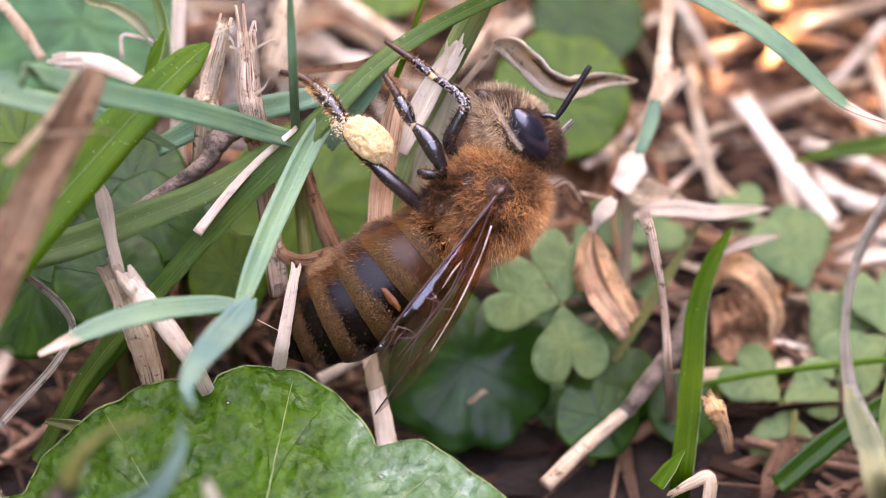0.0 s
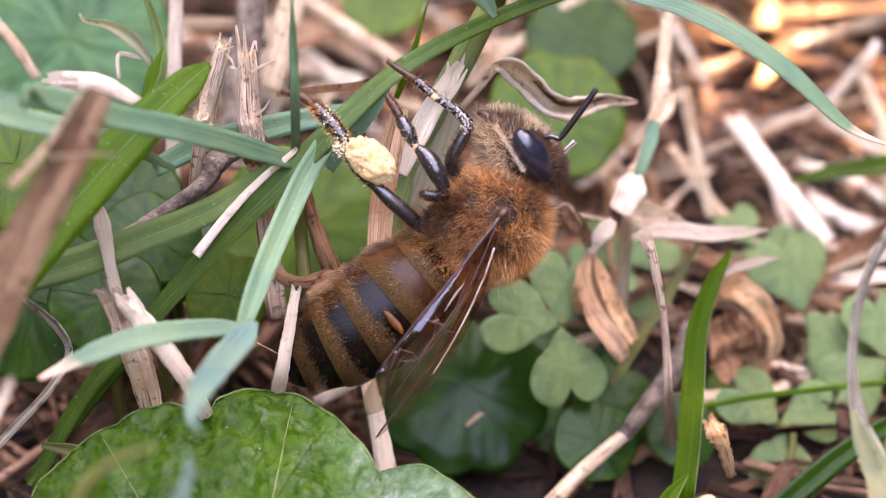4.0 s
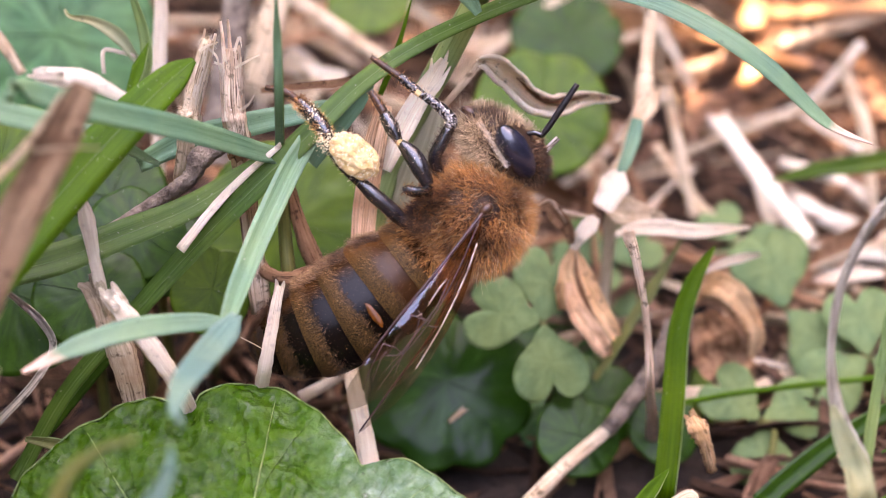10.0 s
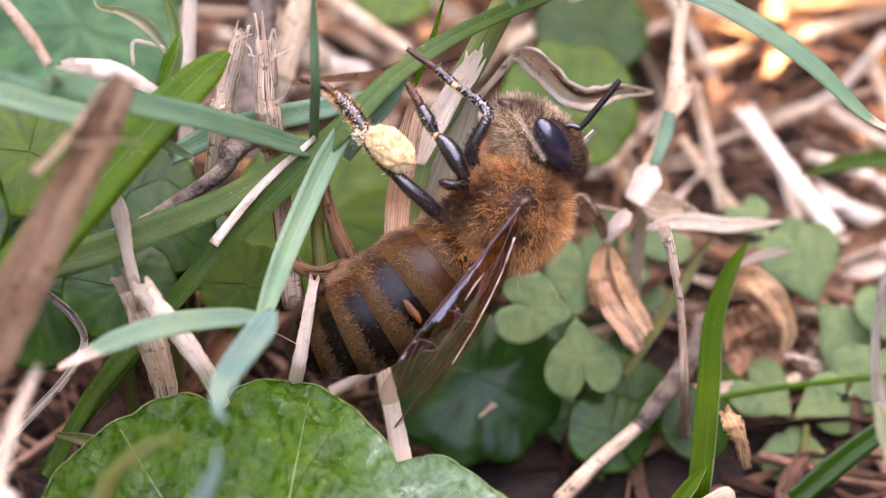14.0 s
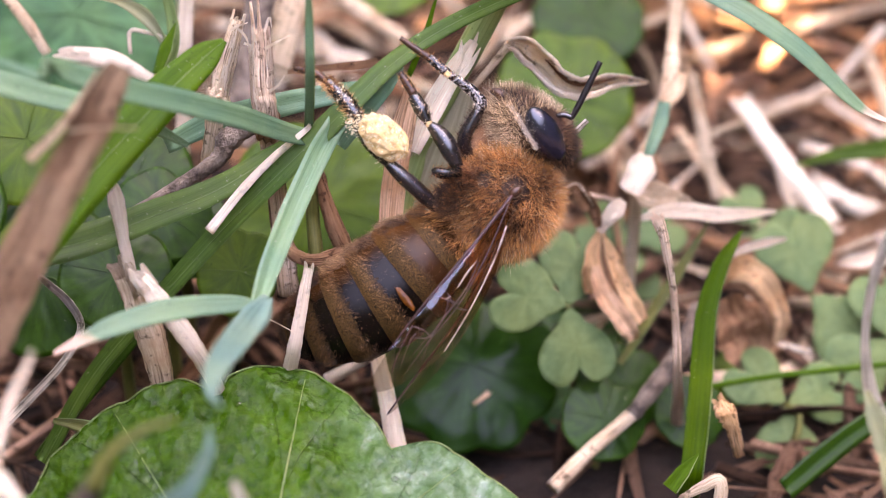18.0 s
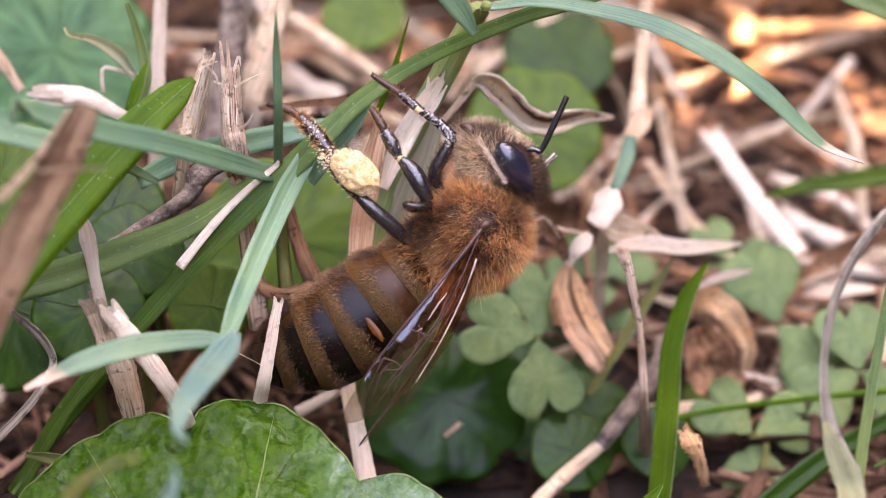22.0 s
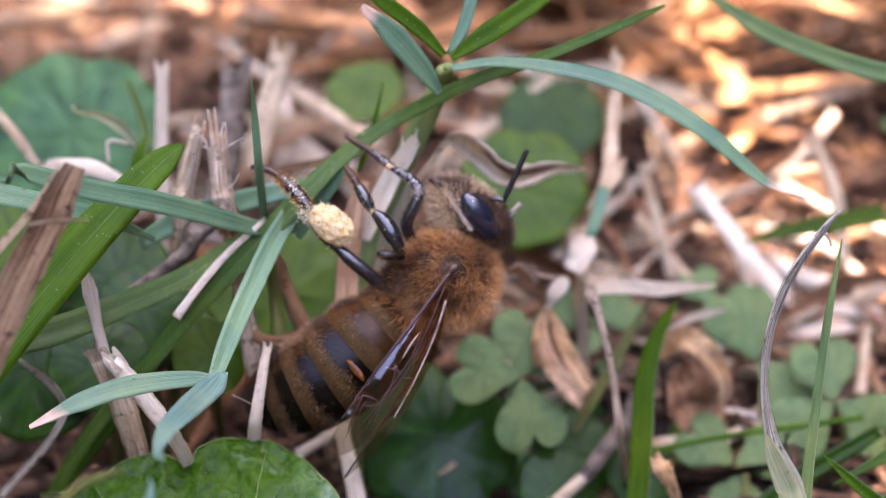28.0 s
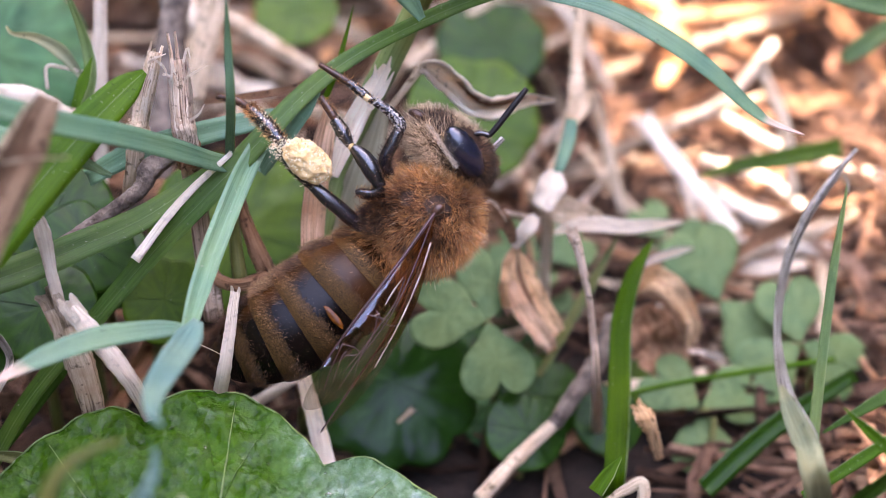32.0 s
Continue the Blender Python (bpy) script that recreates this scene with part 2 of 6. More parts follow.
WETLEAF = leaf_material("glossy_round_leaf", (0.005, 0.033, 0.003), (0.013, 0.064, 0.007), 0.24, 0.12, 2, 0.0, None, 0.13, 0.35, 0.05)
LEAF_PINK = dry_material("pinkish_crumpled_leaf", (0.46, 0.20, 0.09), (0.96, 0.66, 0.43), (0.62, 0.31, 0.16), 0.5, crack=0.44, spots=0.5)
RUST = dry_material("rusty_grass", (0.34, 0.15, 0.06), (0.64, 0.37, 0.19), (0.42, 0.20, 0.08), 0.7, True)
TEAL_DEEP = leaf_material("grass_deep_teal", (0.095, 0.225, 0.175), (0.21, 0.39, 0.325), 0.35, 0.15, 5, 0.4, None, 0.25)
SKY_SCREEN = leaf_material("sky_screen_green", (0.008, 0.02, 0.004), (0.02, 0.04, 0.008), 0.8, 0.0, 4, 0.0, None, 0.1)
SOIL = plain_material("soil", (0.008, 0.005, 0.004), (0.026, 0.016, 0.011), 0.4, 0.9, 0.2, 0.9, 0, 0.0004)
BARK = plain_material("twig_bark", (0.045, 0.032, 0.025), (0.29, 0.22, 0.165), 1.6, 0.8, 0.15, 1.0, 0, 0.0002)
STEM_DARK = plain_material("dark_stem", (0.018, 0.012, 0.008), (0.08, 0.055, 0.038), 1.8, 0.7, 0.2, 0.9, 0, 0.00015)
CHITIN = plain_material("black_chitin", (0.006, 0.005, 0.007), (0.022, 0.016, 0.016), 3.0, 0.17, 0.7, 0.3, 0.25)
ANTENNA_BLACK = plain_material("matt_black_chitin", (0.004, 0.003, 0.003), (0.012, 0.009, 0.009), 4.0, 0.45, 0.2)
CHITIN_BROWN = plain_material("brown_chitin", (0.018, 0.008, 0.005), (0.07, 0.027, 0.012), 2.5, 0.35, 0.35, 0.3)
DUSTY = dusty_material()
EYE = plain_material("compound_eye", (0.005, 0.005, 0.010), (0.010, 0.010, 0.020), 6.0, 0.26, 0.75, 0.05)
POLLEN = plain_material("pollen", (0.60, 0.35, 0.125), (0.88, 0.62, 0.33), 5.0, 0.9, 0.1, 0.9, 0, 0.00010)
POLLEN_PALE = plain_material("pollen_crumbs", (0.66, 0.50, 0.26), (0.92, 0.80, 0.55), 6.0, 0.9, 0.1, 0.5)
SKIN = plain_material("thorax_skin", (0.014, 0.008, 0.006), (0.045, 0.022, 0.011), 2.0, 0.6, 0.12)
VEIN = plain_material("wing_vein", (0.022, 0.009, 0.009), (0.075, 0.030, 0.026), 2.0, 0.3, 0.4)
# pale colour of the rolled wing edge, also used for painted glints
WING_EDGE_GLINT = plain_material("wing_edge_and_glint", (0.16, 0.085, 0.055), (0.62, 0.47, 0.38), 1.5, 0.16, 0.9)
FUR = hair_material("golden_fur", (0.17, 0.056, 0.014), (0.94, 0.51, 0.21))
FUR_PALE = hair_material("pale_fur", (0.42, 0.28, 0.17), (0.95, 0.82, 0.62))
FUR_TAN = hair_material("tan_felt", (0.10, 0.046, 0.021), (0.50, 0.31, 0.17))
FUR_CROWN = hair_material("crown_fur", (0.07, 0.035, 0.022), (0.34, 0.20, 0.12))
FUR_GREY = hair_material("grey_felt", (0.34, 0.31, 0.28), (0.84, 0.80, 0.75))
FUR_DARK = hair_material("dark_fur", (0.05, 0.025, 0.015), (0.16, 0.08, 0.04))


def band_material(name, deep, warm, amber):
    """A ring of the abdomen: tan felt in front, dark gloss behind."""
    m = Nodes(name)
    sep = m.add("SeparateXYZ")
    m.link(m.coords("UV"), sep.inputs[0])
    ob = m.coords("Object", (1000, 1000, 1000))
    grit = m.noise(ob, 34.0, 3)
    wob = m.add("Math")
    wob.operation = "MULTIPLY_ADD"
    m.link(m.noise(ob, 5.0, 6, 0.75), wob.inputs[0])
    wob.inputs[1].default_value = 0.6
    m.link(sep.outputs["Y"], wob.inputs[2])
    tan = m.mix(m.ramp(grit, [(0.46, (0, 0, 0)), (0.60, (1, 1, 1))]), (0.003, 0.002, 0.002), (0.130, 0.066, 0.020))
    dark = m.mix(m.noise(ob, 1.0, 4), deep, warm)
    # the rings turn amber towards the back of the bee
    girth = m.add("Math")
    girth.operation = "MULTIPLY_ADD"
    m.link(m.noise(ob, 0.9, 4), girth.inputs[0])
    girth.inputs[1].default_value = 0.12
    m.link(sep.outputs["X"], girth.inputs[2])
    flank = m.ramp(girth.outputs[0], [(0.06, (0.8,) * 3), (0.13, (0.5,) * 3), (0.23, (0, 0, 0)), (0.9, (0, 0, 0))])
    dark = m.mix(flank, dark, m.mix(m.noise(ob, 5.0, 4), (0.090, 0.032, 0.006), amber))
    tan = m.mix(flank, tan, m.mix(m.noise(ob, 5.0, 4), (0.050, 0.018, 0.004), amber))
    dust = m.ramp(m.noise(ob, 22.0, 2), [(0.70, (0, 0, 0)), (0.75, (0.6, 0.6, 0.6))])
    dark = m.mix(dust, dark, (0.30, 0.18, 0.08))
    zone = m.ramp(wob.outputs[0], [(0.12, (1, 1, 1)), (0.24, (0, 0, 0)), (0.84, (0, 0, 0)), (1.0, (1, 1, 1))])
    m.link(m.mix(zone, dark, tan), m.bsdf.inputs["Base Color"])
    m.link(m.ramp(zone, [(0, (0.26,) * 3), (1, (0.5,) * 3)]), m.bsdf.inputs["Roughness"])
    m.link(m.ramp(zone, [(0, (0.14,) * 3), (1, (0.06,) * 3)]), m.bsdf.inputs["Specular IOR Level"])
    m.bump(grit, 0.3, 0.00003)
    return m.mat


def membrane_material():
    m = Nodes("wing_membrane")
    n = m.noise(m.coords("Object", (1000, 1000, 1000)), 0.9, 1)
    clear, tint = m.add("BsdfTransparent"), m.add("BsdfTranslucent")
    # amber where the wings lie folded near the joint, clear towards the tip
    sep = m.add("SeparateXYZ")
    m.link(m.coords("Object", (1000, 1000, 1000)), sep.inputs[0])
    reach = m.add("MapRange")
    m.link(sep.outputs["Y"], reach.inputs["Value"])
    reach.inputs["From Min"].default_value, reach.inputs["From Max"].default_value = -5.4, -4.2
    m.link(m.mix(reach.outputs["Result"], (0.86, 0.80, 0.70), (0.80, 0.50, 0.28)), clear.inputs["Color"])
    tint.inputs["Color"].default_value = (0.62, 0.42, 0.22, 1)
    gloss = m.add("BsdfGlossy", Roughness=0.13)
    gloss.inputs["Color"].default_value = (0.9, 0.88, 0.95, 1)
    bump = m.add("Bump", Strength=0.5, Distance=0.0003)
    m.link(n, bump.inputs["Height"])
    m.link(bump.outputs[0], gloss.inputs["Normal"])
    a, c = m.add("MixShader", Fac=0.2), m.add("MixShader", Fac=0.05)
    m.link(clear.outputs[0], a.inputs[1])
    m.link(tint.outputs[0], a.inputs[2])
    m.link(a.outputs[0], c.inputs[1])
    m.link(gloss.outputs[0], c.inputs[2])
    m.link(c.outputs[0], m.out.inputs["Surface"])
    return m.mat


def heart_material():
    """Deep green puckered leaf; a pale sky sheen with glossy flecks is painted on one half."""
    m = Nodes("heart_leaf_green")
    ob = m.coords("Object", (1000, 1000, 1000))
    mott = m.noise(ob, 0.42, 8, 0.78)
    fine = m.noise(ob, 2.0, 5, 0.65)
    cells = m.add("TexVoronoi", Scale=2.4)
    m.link(ob, cells.inputs["Vector"])
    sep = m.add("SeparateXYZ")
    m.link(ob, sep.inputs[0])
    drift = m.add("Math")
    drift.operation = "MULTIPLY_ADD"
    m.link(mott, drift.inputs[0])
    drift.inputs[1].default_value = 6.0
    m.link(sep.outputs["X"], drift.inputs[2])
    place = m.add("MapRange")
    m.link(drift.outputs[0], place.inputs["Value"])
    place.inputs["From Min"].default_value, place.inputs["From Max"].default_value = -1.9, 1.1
    sky_sheen = place.outputs["Result"]
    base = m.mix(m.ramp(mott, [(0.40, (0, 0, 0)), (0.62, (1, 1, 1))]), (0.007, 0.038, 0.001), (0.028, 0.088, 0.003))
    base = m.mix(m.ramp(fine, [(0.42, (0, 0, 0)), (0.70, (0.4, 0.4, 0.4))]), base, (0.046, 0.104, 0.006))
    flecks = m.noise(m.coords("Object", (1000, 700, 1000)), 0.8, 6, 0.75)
    sheen_mask = m.mix(1.0, sky_sheen, m.ramp(flecks, [(0.34, (0.12,) * 3), (0.66, (0.85,) * 3)]), "MULTIPLY")
    # the sheen is mixed into the base colour as a pale tone
    base = m.mix(sheen_mask, base, (0.100, 0.180, 0.100))
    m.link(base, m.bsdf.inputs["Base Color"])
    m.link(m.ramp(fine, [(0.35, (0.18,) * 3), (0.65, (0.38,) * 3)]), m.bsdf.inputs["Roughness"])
    shine = m.mix(m.ramp(sky_sheen, [(0, (0.35,) * 3), (1, (1, 1, 1))]), (0.09, 0.09, 0.09), m.ramp(flecks, [(0.46, (0.08,) * 3), (0.56, (0.35,) * 3), (0.66, (1.0,) * 3)]))
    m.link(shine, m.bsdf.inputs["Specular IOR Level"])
    both = m.add("Math")
    both.operation = "MULTIPLY_ADD"
    m.link(fine, both.inputs[0])
    both.inputs[1].default_value = 1.2
    m.link(cells.outputs["Distance"], both.inputs[2])
    m.bump(both.outputs[0], 0.9, 0.00011)
    tr = m.add("BsdfTranslucent")
    m.link(base, tr.inputs["Color"])
    mixer = m.add("MixShader", Fac=0.12)
    m.link(m.bsdf.outputs[0], mixer.inputs[1])
    m.link(tr.outputs[0], mixer.inputs[2])
    m.link(mixer.outputs[0], m.out.inputs["Surface"])
    return m.mat


HEART = heart_material()
BAND, MEMBRANE = band_material("abdomen_ring", (0.0015, 0.0010, 0.001), (0.006, 0.003, 0.002), (0.12, 0.040, 0.009)), membrane_material()
BAND_AMBER = band_material("abdomen_amber_ring", (0.006, 0.003, 0.002), (0.048, 0.018, 0.006), (0.20, 0.062, 0.010))


# ---- shape helpers (millimetres) ----
class Shape:
    """Vertices, faces and texture places gathered for one mesh."""

    def __init__(self):
        self.v, self.f, self.uv = [], [], []

    def grid(self, rows, uvs, closed=False):
        start, n = len(self.v), len(rows[0])
        for row, u in zip(rows, uvs):
            self.v += [tuple(p) for p in row]
            self.uv += u
        for i in range(len(rows) - 1):
            for j in range(n if closed else n - 1):
                k = (j + 1) % n
                self.f.append((start + i * n + j, start + i * n + k, start + (i + 1) * n + k, start + (i + 1) * n + j))
        return start

    def fan(self, centre, ring, uv=(0.5, 0.5), flip=False):
        c = len(self.v)
        self.v.append(tuple(centre))
        self.uv.append(uv)
        for j in range(len(ring)):
            a, b = ring[j], ring[(j + 1) % len(ring)]
            self.f.append((c, b, a) if flip else (c, a, b))

    def mesh(self, name, material, smooth=True):
        me = bpy.data.meshes.new(name)
        me.from_pydata([(x * MM, y * MM, z * MM) for x, y, z in self.v], [], self.f)
        layer = me.uv_layers.new(name="UVMap")
        idx = np.empty(len(me.loops), dtype=np.int32)
        me.loops.foreach_get("vertex_index", idx)
        layer.data.foreach_set("uv", np.array(self.uv, dtype=np.float32)[idx].ravel())
        if smooth:
            me.polygons.foreach_set("use_smooth", [True] * len(me.polygons))
        me.materials.append(material)
        return me


def part(name, shape, material, parent, label=""):
    ob = new(name, shape.mesh(name, material))
    ob.parent = parent
    if parent.data is None and "root" in parent:
        ob.matrix_parent_inverse = Matrix.Translation(-V3(parent["root"]))
    if label:
        ob["label"] = label
    return ob


def rooted(name, base, label, category, group=""):
    """An empty at the base of a thing, in millimetres, whose parts are given in the place's own measures."""
    ob = tagged(new(name), label, category, group)
    ob.location = V3(base) * MM
    ob["root"] = tuple(V3(base) * MM)
    return ob


def thing(name, shape, material, label, category, group="", kind=""):
    return tagged(new(name, shape.mesh(name, material)), label, category, group, kind)


def spline(points, n):
    """n points along a smooth line through the given ones, and the share of each control point."""
    p = [V3(q) for q in points]
    if len(p) == 2:
        p = [p[0], (p[0] + p[1]) / 2, p[1]]
    p = [p[0] * 2 - p[1]] + p + [p[-1] * 2 - p[-2]]
    out = []
    for i in range(n):
        s = i / (n - 1) * (len(p) - 3)
        k = min(int(s), len(p) - 4)
        u = s - k
        a, b, c, d = p[k : k + 4]
        out.append(0.5 * (2 * b + (c - a) * u + (2 * a - 5 * b + 4 * c - d) * u * u + (3 * b - a - 3 * c + d) * u**3))
    return out


def along(values, s):
    return float(np.interp(s * (len(values) - 1), range(len(values)), values))


def tangents(line):
    return [(line[min(i + 1, len(line) - 1)] - line[max(i - 1, 0)]).normalized() for i in range(len(line))]


FACING = V3((0.0, -0.87, 0.5))


def blade(shape, points, widths, fold=0.15, roll=0.0, twist=0.0, thick=0.10, n=28, wave=0.0, facing=FACING, seed=0, crumple=0.0):
    """A grass blade through the points: a folded ribbon with two faces and rounded edges."""
    line = spline(points, n)
    rng = random.Random(seed + len(shape.v))
    ph = rng.random() * 6
    rows, uvs = [], []
    for i, (p, t) in enumerate(zip(line, tangents(line))):
        s = i / (n - 1)
        side = t.cross(facing)
        side = side.normalized() if side.length > 1e-4 else t.orthogonal().normalized()
        side.rotate(Matrix.Rotation(radians(roll + twist * s), 3, t))
        up = side.cross(t).normalized()
        w = along(widths, s) / 2 * (1 + wave * 0.5 * math.sin(9 * s + ph))
        bend = wave * math.sin(14 * s + ph) * w
        row, uv = [], []
        for a in (-1, -0.55, -0.12, 0.12, 0.55, 1):
            row.append(p + side * a * w + up * (abs(a) * fold * w + bend * a))
            uv.append((0.5 + a / 2, s))
        for a in (1, 0.55, 0.12, -0.12, -0.55, -1):
            edge = 0.35 if abs(a) == 1 else 1.0
            row.append(p + side * a * w * 0.985 + up * (abs(a) * fold * w + bend * a - thick * edge))
            uv.append((0.5 + a / 2, s))
        if crumple:
            row = [q + up * crumple * w * (noise.noise(q * 1.1) + 0.6 * noise.noise(q * 2.7)) + side * crumple * 0.4 * w * noise.noise(q * 1.7) for q in row]
        rows.append(row)
        uvs.append(uv)
    shape.edges = [row[0] for row in rows], [row[5] for row in rows]
    shape.ridges = [row[1] for row in rows], [row[4] for row in rows]
    start = shape.grid(rows, uvs, True)
    m = len(rows[0])
    shape.fan(line[0] , [start + j for j in range(m)], (0.5, 0), True)
    shape.fan(line[-1], [start + (n - 1) * m + j for j in range(m)], (0.5, 1))
    return shape


def tube(shape, points, radii, n=14, k=8, rough=0.0, flat=1.0, seed=0, facing=FACING):
    """A round stalk through the points; rough: how uneven; flat: depth against width."""
    line = spline(points, n)
    rng = random.Random(seed + len(shape.v) * 7)
    rows, uvs = [], []
    side = None
    lumps = [rng.uniform(-1, 1) for _ in range(k)]
    drift = rng.random() * 50
    for i, (p, t) in enumerate(zip(line, tangents(line))):
        s = i / (n - 1)
        side = t.cross(facing) if side is None else side - t * side.dot(t)
        side = side.normalized() if side.length > 1e-4 else t.orthogonal().normalized()
        up = side.cross(t)
        r = along(radii, s)
        row = []
        for j in range(k):
            a = 2 * math.pi * j / k
            q = r * (1 + rough * (1.1 * lumps[j] + 0.5 * rng.uniform(-1, 1) + 0.8 * noise.noise(V3((s * 9, a, drift)))))
            row.append(p + side * math.cos(a) * q + up * math.sin(a) * q * flat)
        rows.append(row)
        uvs.append([(j / k, s) for j in range(k)])
    start = shape.grid(rows, uvs, True)
    shape.fan(line[0], [start + j for j in range(k)], (0.5, 0), True)
    shape.fan(line[-1], [start + (n - 1) * k + j for j in range(k)], (0.5, 1))
    return shape


def basis(normal, ahead):
    z = V3(normal).normalized()
    y = (V3(ahead) - z * V3(ahead).dot(z)).normalized()
    return y.cross(z), y, z


def round_leaf(shape, centre, normal, ahead, radius, outline, cup=0.15, veins=9, relief=0.012, thick=0.14, rings=14, seg=96, wrinkle=0.05, seed=3):
    """A leaf blade spread round its stalk: outline(angle) is the share of the radius, angle 0 lies ahead."""
    x, y, z = basis(normal, ahead)
    c = V3(centre)
    rows, under, uvs = [], [], []

    def place(a, q):
        r = radius * outline(a) * q
        px, py = r * math.sin(a), r * math.cos(a)
        v = abs(math.sin(a * veins / 2)) ** 0.6
        h = cup * radius * q * q + relief * radius * q * (v - 0.6) * (1.0 if q < 0.999 else 0.7)
        h += wrinkle * radius * q * noise.noise(V3((px * 0.9 + seed, py * 0.9, seed)))
        h += wrinkle * 0.35 * radius * q * noise.noise(V3((px * 3.1 + seed, py * 3.1, seed)))
        return c + x * px + y * py + z * h

    for i in range(rings + 1):
        q = 0.02 + 0.98 * i / rings
        row = [place(2 * math.pi * j / seg, q) for j in range(seg)]
        rows.append(row)
        under.append([p - z * thick * (1.0 if i < rings else 0.4) for p in row])
        uvs.append([(j / seg, q) for j in range(seg)])
    shape.place = place
    shape.rim = rows[-1]
    full = rows + under[::-1]
    start = shape.grid(full, uvs + uvs[::-1], True)
    shape.fan(c, [start + j for j in range(seg)], (0.5, 0), True)
    shape.fan(c - z * thick, [start + (len(full) - 1) * seg + j for j in range(seg)], (0.5, 0))
    return shape


def ellipsoid(shape, centre, radii, turn=None, nu=28, nv=18, bumps=0.0, scale=2.0):
    turn = turn or Matrix.Identity(3)
    rows, uvs = [], []
    for i in range(nv + 1):
        a = math.pi * (0.001 + 0.998 * i / nv)
        row, uv = [], []
        for j in range(nu):
            b = 2 * math.pi * j / nu
            d = V3((math.cos(a), math.sin(a) * math.cos(b), math.sin(a) * math.sin(b)))
            k = 1 + bumps * noise.noise(d * scale + V3((3, 1, 2)))
            row.append(V3(centre) + turn @ V3((d.x * radii[0] * k, d.y * radii[1] * k, d.z * radii[2] * k)))
            uv.append((j / nu, i / nv))
        rows.append(row)
        uvs.append(uv)
    shape.grid(rows, uvs, True)
    return shape


def hairs(shape, roots, normals, comb, length, width, seed=1, spread=0.35, curl=0.25):
    """Fine tapered hairs that stand on roots along normals, combed over."""
    rng = random.Random(seed)
    for p, nrm in zip(roots, normals):
        d = (V3(nrm) + V3(comb) * rng.uniform(0.6, 1.2) + V3((rng.gauss(0, spread), rng.gauss(0, spread), rng.gauss(0, spread)))).normalized()
        ln = length * rng.uniform(0.5, 1.25)
        side = d.cross(V3((rng.gauss(0, 1), rng.gauss(0, 1), rng.gauss(0, 1)))).normalized() * width / 2
        bend = V3((rng.gauss(0, curl), rng.gauss(0, curl), rng.gauss(0, curl))) * ln
        a, b = V3(p), V3(p) + d * ln * 0.55
        tip = V3(p) + d * ln + bend * 0.5
        k = len(shape.v)
        shape.v += [tuple(a - side), tuple(a + side), tuple(b - side * 0.7), tuple(b + side * 0.7), tuple(tip)]
        shape.uv += [(0, 0), (1, 0), (0, 0.55), (1, 0.55), (0.5, 1)]
        shape.f += [(k, k + 1, k + 3, k + 2), (k + 2, k + 3, k + 4)]
    return shape


def turn_z(deg):
    return Matrix.Rotation(radians(deg), 3, "Z")


def on_ellipsoid(centre, radii, turn, count, seed, keep=None):
    rng = random.Random(seed)
    roots, norms = [], []
    while len(roots) < count:
        d = V3((rng.gauss(0, 1), rng.gauss(0, 1), rng.gauss(0, 1))).normalized()
        if keep and not keep(d):
            continue
        roots.append(V3(centre) + turn @ V3((d.x * radii[0], d.y * radii[1], d.z * radii[2])))
        norms.append((turn @ V3((d.x / radii[0], d.y / radii[1], d.z / radii[2]))).normalized())
    return roots, norms


# ---- ground ----
def build_ground():
    sh = Shape()
    xs = [-90000, -9000, -900, -500, -300, -150] + [x * 4.0 for x in range(-25, 31)] + [160, 300, 550, 900, 9000, 90000]
    ys = [-90000, -9000, -900, -500, -250, -120] + [y * 4.0 for y in range(-20, 50)] + [260, 400, 600, 900, 9000, 90000]
    rows = [[(x, y, -2.2 + 1.6 * noise.noise(V3((x * 0.06, y * 0.06, 0))) + 0.7 * noise.noise(V3((x * 0.25, y * 0.25, 4)))) for x in xs] for y in ys]
    sh.grid(rows, [[(x * 0.01, y * 0.01) for x in xs] for y in ys])
    thing("ground", sh, SOIL, "dark crumbly lawn soil under dry litter", "ground", kind="structure")


build_ground()


def build_sky_screen():
    """An unseen dark ring, added all round the lawn to narrow the sky light."""
    sh, rows, uvs = Shape(), [], []
    for i in range(19):
        row = []
        for j in range(120):
            a = 2 * math.pi * j / 120
            z = -6 + (1150 - 760 * max(0.0, -math.sin(a)) ** 2) * i / 18
            r = 780 + 55 * noise.noise(V3((math.cos(a) * 6, math.sin(a) * 6, z * 0.008))) + 18 * noise.noise(V3((math.cos(a) * 25, math.sin(a) * 25, z * 0.04)))
            row.append((math.cos(a) * r, math.sin(a) * r, z + 45 * noise.noise(V3((math.cos(a) * 5, math.sin(a) * 5, 9))) * i / 18))
        rows.append(row)
        uvs.append([(j / 4, i / 4) for j in range(120)])
    back = [[(x * 1.12, y * 1.12, z) for x, y, z in row] for row in rows]
    sh.grid(rows + back[::-1], uvs + uvs[::-1], True)
    thing("backdrop", sh, SKY_SCREEN, "unseen dark green ring added to narrow the sky light", "hedge", kind="structure")


build_sky_screen()


# ---- grass and stalks round the bee ----
def midrib(points, widths, n, thick=0.10):
    """The raised line down the middle of a blade."""
    r = [max(0.008, min(0.03, w * 0.022)) for w in widths]
    return tube(Shape(), points, r, n, 6)


